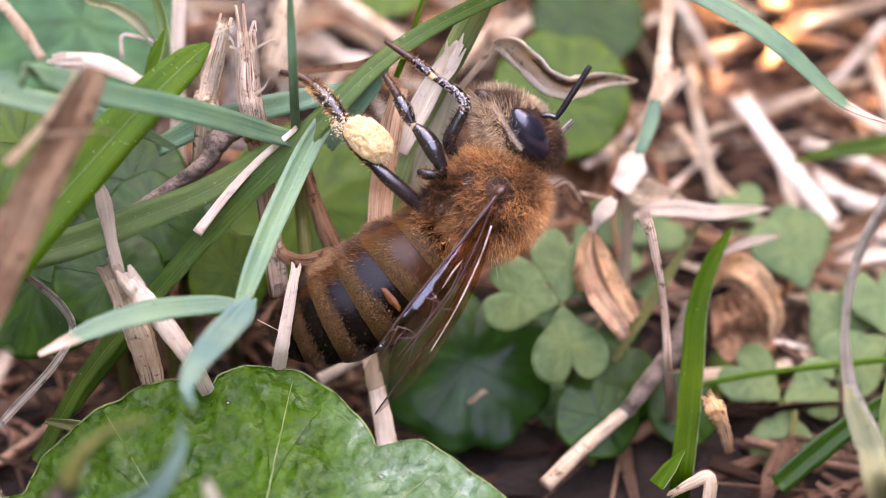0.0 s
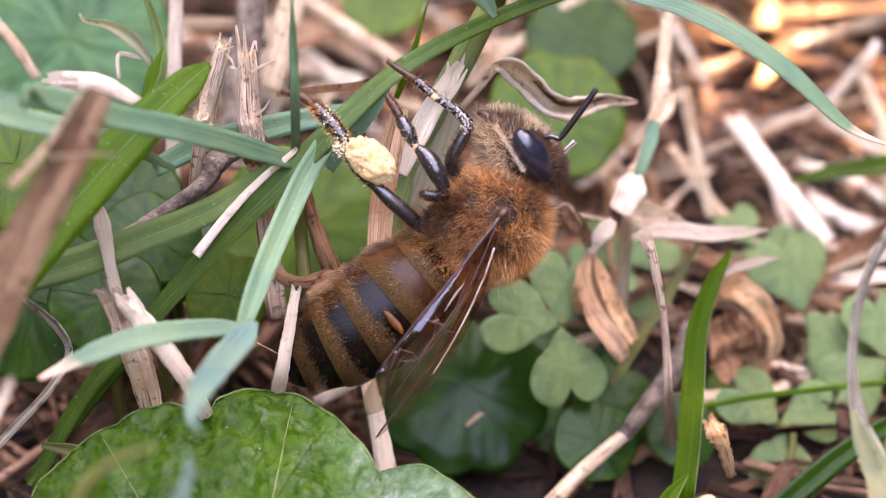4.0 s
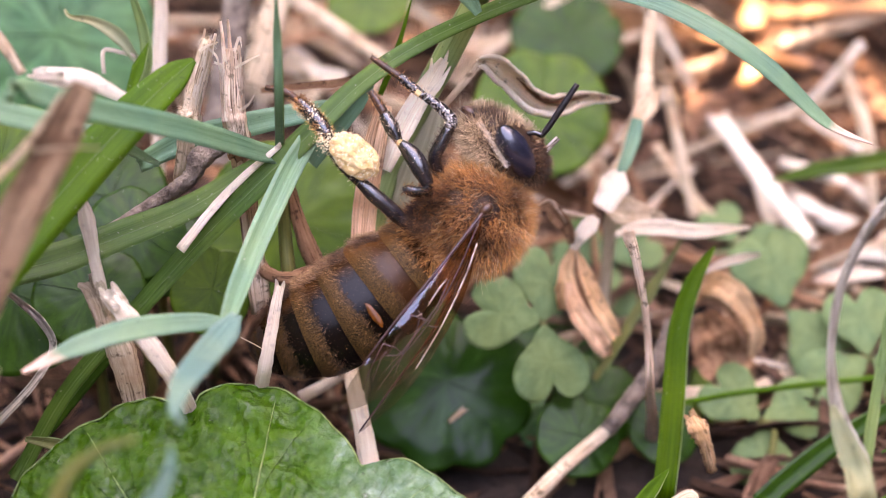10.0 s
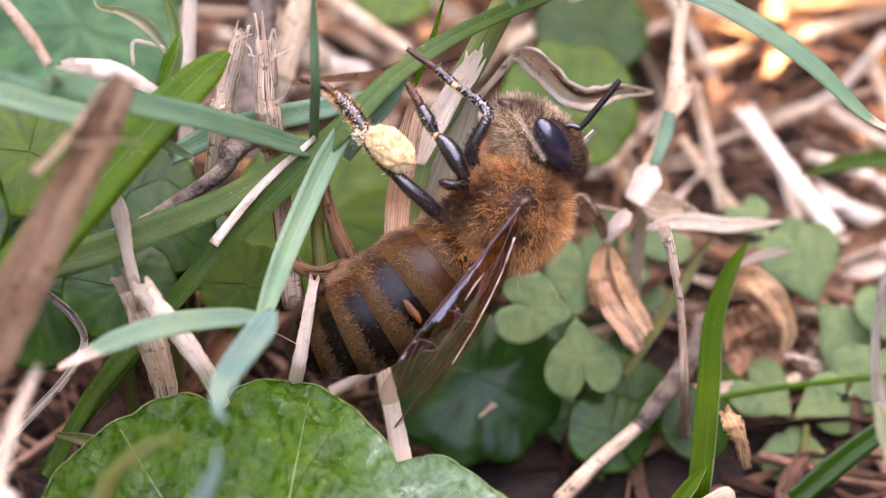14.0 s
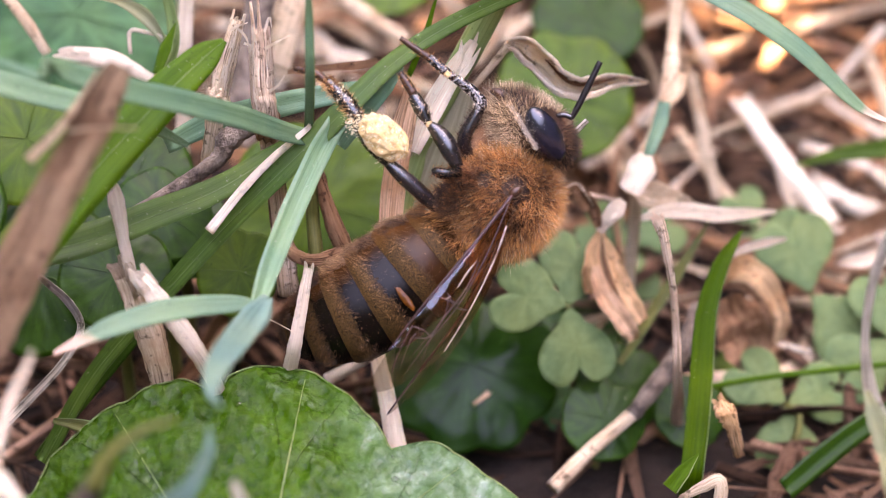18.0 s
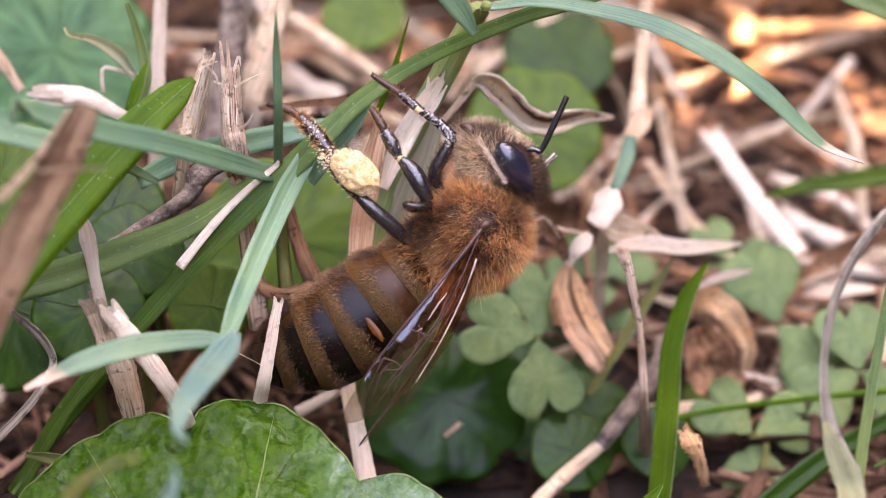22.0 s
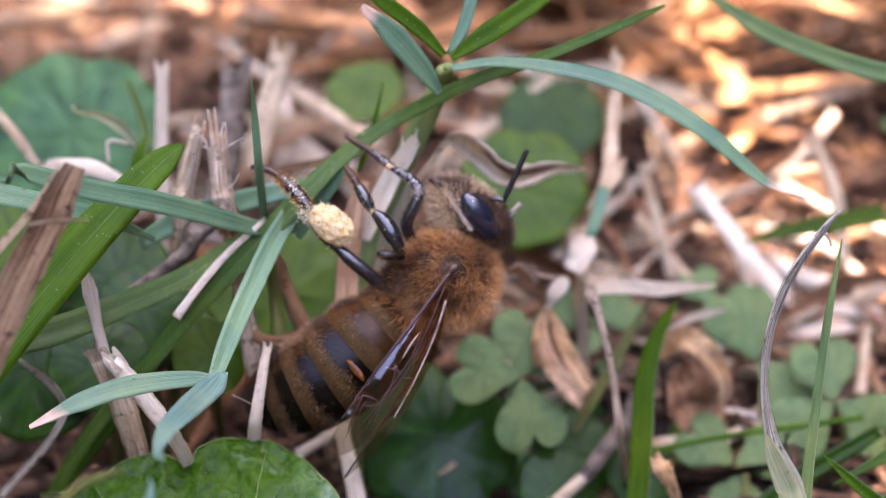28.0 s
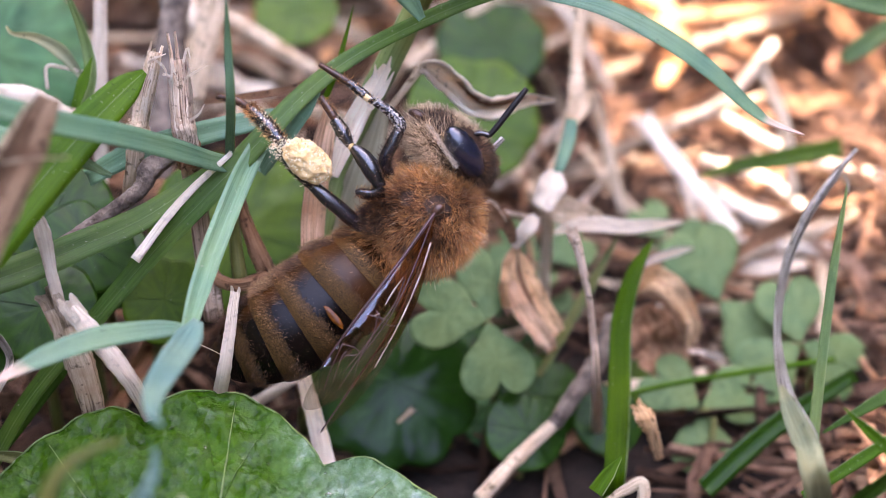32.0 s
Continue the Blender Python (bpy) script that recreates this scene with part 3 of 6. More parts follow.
def grass(name, label, points, widths, material, stem=None, category="grass", rib=True, **more):
    """One blade with its midrib; stem: an optional stalk (points, radii, material) that carries it to the ground."""
    low = min(points, key=lambda p: p[2])
    ob = rooted(name, low, label, category, "grass blades")
    if category == "grass":
        more["fold"] = more.get("fold", 0.15) * 1.1
    leaf = blade(Shape(), points, widths, **more)
    part("blade", leaf, material, ob)
    if rib and max(widths) > 0.6 and category == "grass":
        part("midrib", midrib(points, widths, more.get("n", 28)), GREEN_PALE if material in (GREEN, GREEN_DEEP, GREEN_MID) else material, ob)
    elif category == "grass" and max(widths) > 0.3:
        part("margin", tube(Shape(), leaf.edges[1][1:-1], [0.022, 0.022, 0.01], 40, 6), RIB, ob, "thin pale margin")
    elif category != "grass" and max(widths) > 0.3:
        for ridge in leaf.ridges:
            part("fibre", tube(Shape(), ridge[2:-2], [0.02, 0.03, 0.03, 0.012], 48, 6, 0.3), material, ob, "raised withered fibre")
    if stem:
        part("stem", tube(Shape(), stem[0], stem[1], 14, 8, 0.06), stem[2], ob, "")
    return ob


def straw(name, label, points, radii, material, rough=0.12, flat=0.7, k=8, n=14, category="straw"):
    """A dry stalk with its torn end."""
    low = min(points, key=lambda p: p[2])
    ob = rooted(name, low, label, category, "dry straws")
    part("stalk", tube(Shape(), points, radii, n * 2, k + 6, rough * 0.8, flat), material, ob)
    top, prev = V3(points[0]), V3(points[1])
    if top.z < V3(points[-1]).z:
        top, prev = V3(points[-1]), V3(points[-2])
    d = (top - prev).normalized()
    r = radii[0] if top == V3(points[0]) else radii[-1]
    rng = random.Random(len(bpy.data.objects))
    torn = Shape()
    for _ in range(5):
        o = d.orthogonal().normalized()
        o.rotate(Matrix.Rotation(rng.uniform(0, 6.28), 3, d))
        blade(torn, [top - d * r * 1.5 + o * r * 0.7, top + o * r * 0.85 + d * r * 0.6, top + o * r * rng.uniform(0.6, 1.5) + d * r * rng.uniform(0.8, 1.7)], [r * 0.9, r * 0.8, r * 0.3], 0.2, n=5, thick=0.05)
    part("torn_end", torn, material, ob)
    return ob


# broad blade with a rounded end
grass("grass_plant", "broad bright green grass blade with a rounded end", [(-20.18, -10.53, 8.83), (-17.24, -7.44, 12.18), (-15.03, -5.27, 14.53), (-12.78, -3.17, 16.58), (-10.60, -0.98, 18.36), (-9.17, 0.40, 19.36), (-8.50, 1.08, 19.74)], [2.0, 2.0, 1.9, 1.75, 1.5, 1.1, 0.25], GREEN, fold=0.14, n=40)
# torn brown blade in front of it
ob = grass("dead_grass", "torn brown withered grass blade, frayed at its top", [(-17.27, -18.00, 9.70), (-15.24, -15.01, 14.04), (-13.86, -12.96, 16.66), (-12.23, -10.78, 19.49), (-11.03, -9.09, 21.47), (-10.28, -7.87, 22.82)], [1.5, 1.5, 1.5, 1.45, 1.2, 0.7], STRAW_DULL, fold=0.3, n=56, wave=0.08, crumple=0.25, category="dry grass")
part("fibre", blade(Shape(), [(-12.62, -10.37, 21.04), (-11.65, -9.40, 21.85), (-10.72, -8.24, 23.05)], [0.3, 0.22, 0.06], fold=0.1), STRAW, ob, "pale split fibre")
part("fibre", tube(Shape(), [(-11.35, -10.52, 22.03), (-10.62, -10.42, 22.09), (-9.49, -10.32, 22.04)], [0.05, 0.045, 0.03], 8, 6), STRAW, ob, "pale split fibre")
# blue-green blades that cross at the left
grass("grass_plant", "long blue-green grass blade bent over, fine pointed tip", [(-5.00, 2.71, 15.35), (-6.05, 1.75, 15.70), (-7.55, -0.41, 17.36), (-9.10, -2.40, 18.90), (-11.02, -4.41, 20.43), (-12.84, -5.89, 21.86), (-12.17, -9.45, 23.19), (-13.59, -9.77, 23.95)], [0.55, 0.75, 0.9, 0.95, 0.9, 0.7, 0.4, 0.05], TEAL, fold=0.2, n=40, roll=28)
grass("grass_plant", "blue-green grass blade lying almost level", [(-18.91, -3.47, 21.06), (-16.31, -2.83, 20.17), (-14.36, -2.22, 19.23), (-12.71, -1.54, 18.40), (-11.28, -0.44, 17.30), (-9.96, 0.52, 15.96)], [0.9, 0.95, 0.9, 0.85, 0.6, 0.2], TEAL, fold=0.2, roll=-28)
grass("grass_plant", "blue-green grass blade behind the stalks", [(-11.39, 4.08, 14.13), (-9.48, 4.08, 15.14), (-7.29, 3.91, 15.84), (-5.15, 3.96, 16.33), (-3.10, 5.26, 16.18)], [0.7, 0.95, 0.95, 0.8, 0.4], TEAL, fold=0.2)
# long arching blade on which the bee hangs
grass("grass_plant", "long green grass blade that arches over the bee", [(-15.64, -3.14, 4.62), (-13.63, -1.87, 7.82), (-10.63, -0.63, 10.98), (-8.52, 0.25, 13.10), (-6.64, 1.00, 14.79), (-4.92, 2.02, 16.16), (-2.79, 3.81, 17.66), (-0.50, 5.03, 18.78), (2.87, 4.60, 20.57), (5.38, 4.37, 21.46), (8.69, 4.32, 22.76), (10.28, 4.09, 23.56)], [0.6, 0.65, 0.75, 0.85, 0.95, 0.9, 0.75, 0.65, 0.6, 0.5, 0.4, 0.1], GREEN_MID, fold=0.2, n=60, roll=-15)
grass("grass_plant", "green grass blade leaning to the bee", [(-19.17, -3.80, 12.49), (-16.00, -2.83, 13.16), (-13.41, -1.89, 13.40), (-11.17, -0.74, 13.78), (-9.07, 0.41, 14.18), (-7.31, 1.51, 14.87), (-5.49, 2.51, 15.82)], [1.2, 1.25, 1.25, 1.15, 1.0, 0.8, 0.3], GREEN_MID, fold=0.2, n=40, roll=-20)
# folded sheath with two leaves
ob = grass("grass_plant", "folded blue-green grass sheath bent down towards the leaf", [(-4.79, 2.16, 16.00), (-5.37, 0.78, 15.42), (-6.20, -1.79, 14.37), (-6.76, -4.09, 13.59), (-7.07, -5.77, 13.07)], [0.75, 0.85, 0.85, 0.75, 0.5], TEAL, fold=0.6, n=30)
part("leaf_tip", blade(Shape(), [(-6.69, -5.54, 13.47), (-6.94, -6.68, 13.49), (-7.25, -9.15, 14.22), (-7.44, -12.06, 15.18), (-7.34, -14.07, 15.70), (-6.95, -15.48, 16.25)], [0.35, 0.95, 0.95, 0.8, 0.45, 0.05], fold=0.2, n=24), TEAL_DEEP, ob, "blue-green leaf tip pointing forward")
part("leaf_tip", blade(Shape(), [(-6.96, -5.53, 13.10), (-7.94, -5.84, 13.35), (-9.82, -6.80, 13.70), (-11.48, -7.74, 13.66), (-13.15, -8.65, 13.28)], [0.3, 0.65, 0.85, 0.75, 0.15], fold=0.2, n=30, roll=25), TEAL_TIP, ob, "blue-green leaf with a bleached pink tip")
# upright thin blade
grass("grass_plant", "thin upright green grass blade", [(-5.90, 3.30, 14.06), (-5.79, 2.19, 15.82), (-5.51, 0.16, 18.83), (-5.47, 0.17, 20.97), (-5.42, -0.02, 22.75)], [0.34, 0.34, 0.32, 0.27, 0.05], TEAL, fold=0.2, stem=([(-5.90, 3.30, 14.06), (-5.86, 3.15, 11.66), (-5.67, 2.74, 8.82), (-6.02, 10.97, 0.00)], [0.2, 0.25, 0.3, 0.3], OLIVE))
grass("grass_plant", "fine upright green grass blade", [(-2.24, 5.99, 16.16), (-1.63, 6.23, 17.70), (-0.99, 6.80, 19.81)], [0.22, 0.26, 0.04], GREEN, fold=0.4)

# torn dry stubs
def stub(label, points, width, height, seed, count, material, flyaways):
    """A bundle of torn fibres of unequal length, the height of each drawn by chance."""
    rng = random.Random(seed)
    ob = rooted("dead_grass", points[0], label, "dry grass", "torn stubs")
    line = spline(points, 30)
    part("stalk", tube(Shape(), line[:26], [width * 0.5, width * 0.46, width * 0.44, width * 0.34], 36, 16, 0.22, 0.8), material, ob)
    for i in range(count):
        a = 2 * math.pi * i / count + rng.uniform(-0.2, 0.2)
        off = V3((math.cos(a), 0.8 * math.sin(a), 0.4 * math.sin(a))) * width * rng.uniform(0.26, 0.42)
        top = rng.uniform(*height)
        run = [line[int(29 * (0.3 + (top - 0.3) * s / 4))] + off * (1 + 0.12 * s * rng.uniform(-0.3, 1)) for s in range(5)]
        w = width * rng.uniform(0.20, 0.40)
        part("fibre", blade(Shape(), run, [w, w * 1.1, w, w * 0.9, w * 0.35], 0.4, rng.uniform(-30, 30), rng.uniform(-40, 40), 0.07, 18, 0.06, crumple=0.5), material if i % 4 else STRAW_WHITE, ob)
    part("node", ellipsoid(Shape(), line[9], (width * 0.62, width * 0.55, width * 0.85), None, 40, 28, 0.45, 3.5), STRAW_BROWN if seed == 3 else material, ob, "knobbly withered joint")
    for run in flyaways:
        part("fibre", blade(Shape(), run, [0.10, 0.09, 0.02], n=8), STRAW_WHITE, ob, "pale curled fibre")
    return ob


stub("torn dry grass stub with frayed fibres", [(-6.81, 1.70, 9.01), (-7.23, 2.43, 14.27), (-7.32, 2.25, 16.57), (-7.42, 2.43, 17.28), (-7.47, 2.98, 18.82), (-7.55, 3.49, 20.31)], 0.74, (0.78, 0.99), 3, 12, STRAW_STUB, ([(-7.26, 2.53, 19.45), (-7.10, 2.79, 19.89), (-6.99, 2.43, 19.67)], [(-7.12, 1.66, 17.54), (-6.78, 1.58, 17.80), (-6.55, 1.56, 18.18)], [(-7.24, 2.23, 18.93), (-6.81, 2.17, 19.22), (-6.37, 2.09, 19.49)]))
stub("pale broken grass stub, split at the top", [(-9.78, 3.75, 13.57), (-9.33, 3.37, 15.91), (-9.01, 3.65, 17.39), (-8.63, 4.00, 18.60), (-8.27, 4.54, 19.93)], 0.64, (0.74, 0.98), 5, 10, STRAW, ([(-8.33, 3.51, 19.14), (-8.01, 3.17, 18.96), (-7.86, 2.74, 18.62)], [(-8.65, 3.46, 19.06), (-8.36, 3.35, 19.28), (-7.95, 3.44, 19.42)], [(-8.07, 2.88, 18.86), (-7.78, 2.82, 18.76), (-7.86, 2.70, 18.55)]))
straw("twig", "dark knotty twig with pale bark", [(-7.86, 3.14, 15.51), (-8.81, 2.85, 15.00), (-9.23, 2.48, 14.36), (-10.68, 2.45, 13.30), (-13.22, 2.57, 11.52)], [0.30, 0.40, 0.28, 0.25, 0.24], BARK, 0.22, 1.0, 10, 24, "twig")
straw("dead_grass", "brown jointed grass stem behind the abdomen", [(-5.73, 3.98, 12.96), (-5.34, 3.44, 12.02), (-5.03, 3.00, 11.27), (-4.68, 3.00, 10.26), (-4.15, 3.82, 7.68)], [0.28, 0.26, 0.34, 0.36, 0.3], STRAW_BROWN, 0.1, 1.0, 10, 20, "grass stem")
straw("dead_grass", "reddish brown bent grass stem at the abdomen's end", [(-6.98, 2.68, 10.91), (-6.76, 2.18, 10.85), (-6.43, 1.75, 10.70), (-5.67, 1.75, 10.50), (-4.67, 2.81, 10.33)], [0.2, 0.24, 0.24, 0.24, 0.22], STRAW_BROWN, 0.15, 1.0, 10, 18, "grass stem")
# pale straw lying on the blade, and the upright splinter
straw("straw", "pale flat straw lying across a green blade", [(-5.76, 1.74, 16.07), (-7.02, 0.92, 15.25), (-8.13, 0.24, 14.28), (-9.27, -0.58, 13.06)], [0.09, 0.14, 0.16, 0.18], STRAW_WHITE, 0.1, 0.5)
ob = straw("straw", "pinkish upright straw splinter in front of the abdomen", [(-6.69, -1.85, 6.66), (-6.40, -2.61, 8.54), (-6.18, -2.98, 9.71), (-5.95, -2.46, 10.81), (-5.81, -1.81, 11.53), (-5.71, -1.23, 11.93)], [0.25, 0.26, 0.25, 0.21, 0.19, 0.16], STRAW_WHITE, 0.16, 0.6, 8, 20)
# broken pale straws
straw("straw", "pale broken upright straw", [(-12.52, -1.06, 15.62), (-12.23, -1.54, 14.80), (-12.01, -2.06, 13.50), (-11.78, -2.38, 11.95), (-11.77, -2.08, 9.47)], [0.14, 0.3, 0.2, 0.2, 0.2], STRAW_WHITE, 0.2, 0.6)
straw("straw", "wide split pale straw leaning down", [(-11.26, -3.38, 12.81), (-10.63, -3.77, 12.13), (-9.90, -4.01, 11.12), (-9.24, -4.14, 9.90), (-8.69, -3.31, 7.33)], [0.32, 0.34, 0.34, 0.3, 0.25], STRAW_WHITE, 0.15, 0.4, 10, 18)
straw("straw", "tan stalk between broken straws", [(-11.88, -2.23, 12.21), (-11.43, -2.68, 10.83), (-11.06, -2.90, 9.04), (-10.92, -2.71, 6.38)], [0.5, 0.5, 0.45, 0.4], STRAW, 0.18, 0.6, 10)
grass("dead_grass", "thin grey curled dry blade", [(-15.96, -0.40, 11.37), (-15.18, -0.68, 10.89), (-14.39, -1.04, 10.26), (-14.02, -1.51, 9.46), (-14.64, -2.59, 8.58), (-15.94, -3.77, 7.54), (-17.02, -4.83, 6.71)], [0.12, 0.3, 0.35, 0.3, 0.32, 0.35, 0.2], STRAW_GREY, fold=0.6, roll=25, n=40, category="dry grass")
grass("grass_plant", "thin dark green grass blade in shade", [(-11.10, 0.43, 9.82), (-12.69, -0.11, 7.88), (-14.51, -0.77, 5.74), (-16.36, -1.45, 3.56)], [0.4, 0.55, 0.5, 0.3], GREEN_DEEP, fold=0.3)
grass("grass_plant", "short olive grass shoot with a brown tip", [(-12.49, -3.87, 6.36), (-13.78, -3.83, 6.83), (-14.82, -3.97, 7.19)], [0.5, 0.5, 0.2], OLIVE, fold=0.5)
# top left
grass("grass_plant", "small withered green leaf with a curled tip", [(-11.75, 7.83, 16.64), (-12.53, 8.36, 17.54), (-13.53, 8.66, 18.06), (-14.37, 8.56, 18.29), (-14.62, 8.71, 18.56)], [0.25, 0.55, 0.35, 0.15, 0.08], SAGE, fold=0.6, n=24, wave=0.1)
grass("grass_plant", "thin upright green blade among stubs", [(-11.77, 6.63, 15.54), (-11.37, 7.40, 16.88), (-11.51, 8.06, 18.02), (-12.01, 8.47, 19.73)], [0.5, 0.5, 0.4, 0.2], GREEN_PALE, fold=0.5)
grass("grass_plant", "thin green blade tip", [(-11.90, 6.33, 16.04), (-11.57, 6.83, 16.89), (-11.20, 7.32, 17.74)], [0.35, 0.5, 0.05], GREEN, fold=0.4)
straw("straw", "thin white bent straw end", [(-13.13, 7.64, 16.29), (-13.13, 8.08, 17.06), (-12.48, 8.06, 17.02), (-11.60, 7.95, 16.83)], [0.07, 0.08, 0.08, 0.07], STRAW_WHITE)
ob = straw("straw", "pale jointed straw standing upright", [(-11.87, 9.95, 10.30), (-11.65, 10.60, 13.42), (-11.52, 11.55, 16.07), (-11.34, 12.48, 18.68)], [0.3, 0.3, 0.3, 0.25], STRAW_WHITE, 0.14, 0.8, 8, 18)
straw("twig", "dark grey upright twig behind the grass", [(-9.82, 12.09, 10.00), (-9.20, 14.18, 13.63), (-8.59, 16.15, 17.04)], [0.7, 0.65, 0.6], BARK, 0.15, 1.0, 10, 18, "twig")
straw("straw", "tan straw leaning behind the stubs", [(-8.32, 15.64, 12.15), (-7.44, 17.16, 14.78), (-6.68, 18.42, 16.97)], [0.6, 0.6, 0.5], STRAW, 0.12)
straw("straw", "bleached fallen straw behind brown blade", [(-15.54, 8.44, 15.68), (-14.08, 8.44, 15.68), (-12.16, 7.97, 14.86)], [0.45, 0.4, 0.2], STRAW_WHITE, 0.1, 0.6)
straw("straw", "tan thin straw at the leaf", [(-19.15, 11.78, 17.47), (-17.99, 11.08, 16.27), (-17.06, 10.39, 15.06)], [0.2, 0.25, 0.2], STRAW, 0.1)

# ---- the stalk behind the bee's legs, its sheath and leaves ----
ob = straw("grass_plant", "green grass stalk with whitish torn sheath", [(-3.56, 6.70, 0.00), (-2.75, 3.97, 9.94), (-1.84, 5.15, 13.58), (-0.85, 5.83, 15.56), (0.34, 6.18, 17.77), (1.40, 6.26, 19.91), (1.65, 5.73, 20.60)], [0.35, 0.4, 0.46, 0.5, 0.5, 0.45, 0.35], STALK_PALE, 0.04, 0.8, 12, 26, "grass stalk")
part("sheath", blade(Shape(), [(-2.03, 4.15, 13.85), (-1.27, 4.83, 15.43), (-0.41, 5.40, 16.82), (0.24, 5.70, 17.74)], [0.5, 0.85, 0.75, 0.35], fold=0.5, n=20, wave=0.08), STRAW_WHITE, ob, "bleached torn sheath")
for a, c, e in (((-0.30, 4.56, 16.97), (0.13, 4.99, 17.71), (0.38, 5.33, 18.29)), ((-0.61, 4.56, 16.97), (-0.30, 4.88, 17.52), (-0.25, 5.18, 18.04)), ((-0.51, 4.17, 16.69), (0.02, 4.49, 17.24), (0.46, 4.85, 17.86))):
    part("fibre", blade(Shape(), [a, c, e], [0.3, 0.25, 0.05], n=8), STRAW_WHITE, ob)
part("leaf", blade(Shape(), [(1.92, 3.47, 21.54), (3.67, 3.76, 21.62), (5.73, 3.72, 21.34), (8.02, 3.62, 20.77), (10.09, 3.23, 19.82), (11.95, 2.71, 18.63), (13.60, 2.10, 17.23), (14.44, 1.87, 16.68), (15.71, 1.67, 16.23)], [0.35, 0.45, 0.6, 0.75, 0.85, 0.8, 0.55, 0.3, 0.03], fold=0.2, n=44, roll=-25), TEAL_TIP, ob, "arching blue-green leaf with a split bleached tip")
part("leaf", blade(Shape(), [(1.43, 3.30, 20.58), (0.75, 3.27, 21.68), (-0.28, 3.35, 23.04), (-1.40, 3.35, 24.23)], [0.3, 0.85, 0.95, 0.3], fold=0.3, n=24), TEAL_TIP, ob, "short blue-green leaf, tip bleached")
part("leaf", blade(Shape(), [(1.65, 3.97, 21.90), (0.72, 4.23, 22.93), (-0.49, 4.36, 23.95), (-1.84, 4.33, 25.11)], [0.3, 0.6, 0.65, 0.3], fold=0.3, n=16), GREEN, ob)
part("leaf", blade(Shape(), [(1.83, 4.00, 21.93), (2.40, 4.44, 22.78), (2.80, 4.97, 23.80), (3.09, 5.57, 24.98)], [0.25, 0.5, 0.5, 0.3], fold=0.4, n=16), TEAL, ob)
part("leaf", blade(Shape(), [(1.92, 3.94, 21.81), (3.32, 4.36, 22.54), (4.91, 4.84, 23.38), (6.73, 5.42, 24.41)], [0.35, 0.85, 0.85, 0.4], fold=0.35, n=20), GREEN, ob)
part("node", ellipsoid(Shape(), (1.79, 3.22, 21.68), (0.2, 0.18, 0.18), None, 16, 10, 0.15), STALK_PALE, ob, "pale swollen joint")
ob = grass("dead_grass", "broad beige papery dry sheath", [(-3.67, 9.28, 0.00), (-3.00, 3.21, 9.62), (-2.80, 3.65, 12.40), (-2.41, 4.40, 14.69), (-2.02, 5.03, 16.17)], [0.6, 0.8, 0.95, 0.9, 0.55], LEAF_PINK, fold=0.8, n=26, wave=0.05, category="dry grass")
grass("dead_grass", "thin grey-green papery sheath behind the legs", [(-2.31, 4.30, 10.52), (-1.51, 4.71, 12.82), (-0.79, 5.46, 14.52), (-0.13, 6.04, 15.93)], [1.5, 2.4, 2.0, 0.9], FILM, fold=0.3, n=26, wave=0.05, category="dry grass")
grass("grass_plant", "blue-green grass blade under the bee's foot", [(-4.75, 3.19, 14.59), (-3.87, 3.37, 15.91), (-3.01, 3.63, 16.95), (-2.42, 3.76, 17.57)], [0.5, 0.8, 0.7, 0.15], TEAL, fold=0.2)
grass("dead_grass", "thin brown dry blade behind the hind foot", [(-7.08, 8.21, 15.29), (-4.98, 7.41, 15.91), (-3.59, 6.59, 16.47), (-2.67, 5.91, 17.30)], [0.2, 0.3, 0.3, 0.1], STRAW_BROWN, fold=0.3, category="dry grass")
straw("straw", "thin brown straw from the stalk to the curled leaf", [(0.13, 6.06, 15.57), (0.89, 6.32, 16.41), (1.57, 6.57, 17.24)], [0.12, 0.14, 0.16], STRAW)
CURL = [(1.48, 6.61, 17.32), (2.09, 6.77, 17.20), (3.00, 7.07, 16.31), (3.92, 7.31, 15.32), (4.87, 7.99, 14.90), (6.09, 9.01, 14.68), (7.46, 9.69, 14.26)]
ob = grass("fallen_leaf", "curled papery tan dry leaf with pale edges", CURL, [0.30, 0.75, 0.85, 0.80, 0.70, 0.45, 0.08], SHEATH, fold=0.5, n=64, roll=35, twist=-12, wave=0.10, crumple=0.4, category="dry leaf")
rim = blade(Shape(), CURL, [0.30, 0.75, 0.85, 0.80, 0.70, 0.45, 0.08], fold=0.5, n=64, roll=35, twist=-12, wave=0.10, crumple=0.4)
for line, r in zip(rim.edges, (0.08, 0.12)):
    part("edge", tube(Shape(), [p + V3((0, -0.06, 0.03)) for p in line[1:-1]], [r * 0.7, r, r, r * 1.1, r, r * 0.7, r * 0.3], 60, 7, 0.3), STRAW_WHITE, ob, "rolled bleached leaf edge")
# a brown strip laid over the leaf imitates the shade inside its curl
part("inner_face", blade(Shape(), [V3(p) + V3((0.05, -0.10, 0.12)) for p in CURL[2:6]], [0.05, 0.20, 0.22, 0.05], fold=0.4, n=40, crumple=0.5), STRAW_BROWN, ob, "brown strip put in as shade inside the curl")
straw("straw", "fine white loose fibre at the abdomen", [(-7.02, -2.57, 10.62), (-6.59, -2.84, 10.55), (-6.19, -2.95, 10.36)], [0.014, 0.014, 0.012], STRAW_WHITE, 0.0, 1.0, 5, 8)

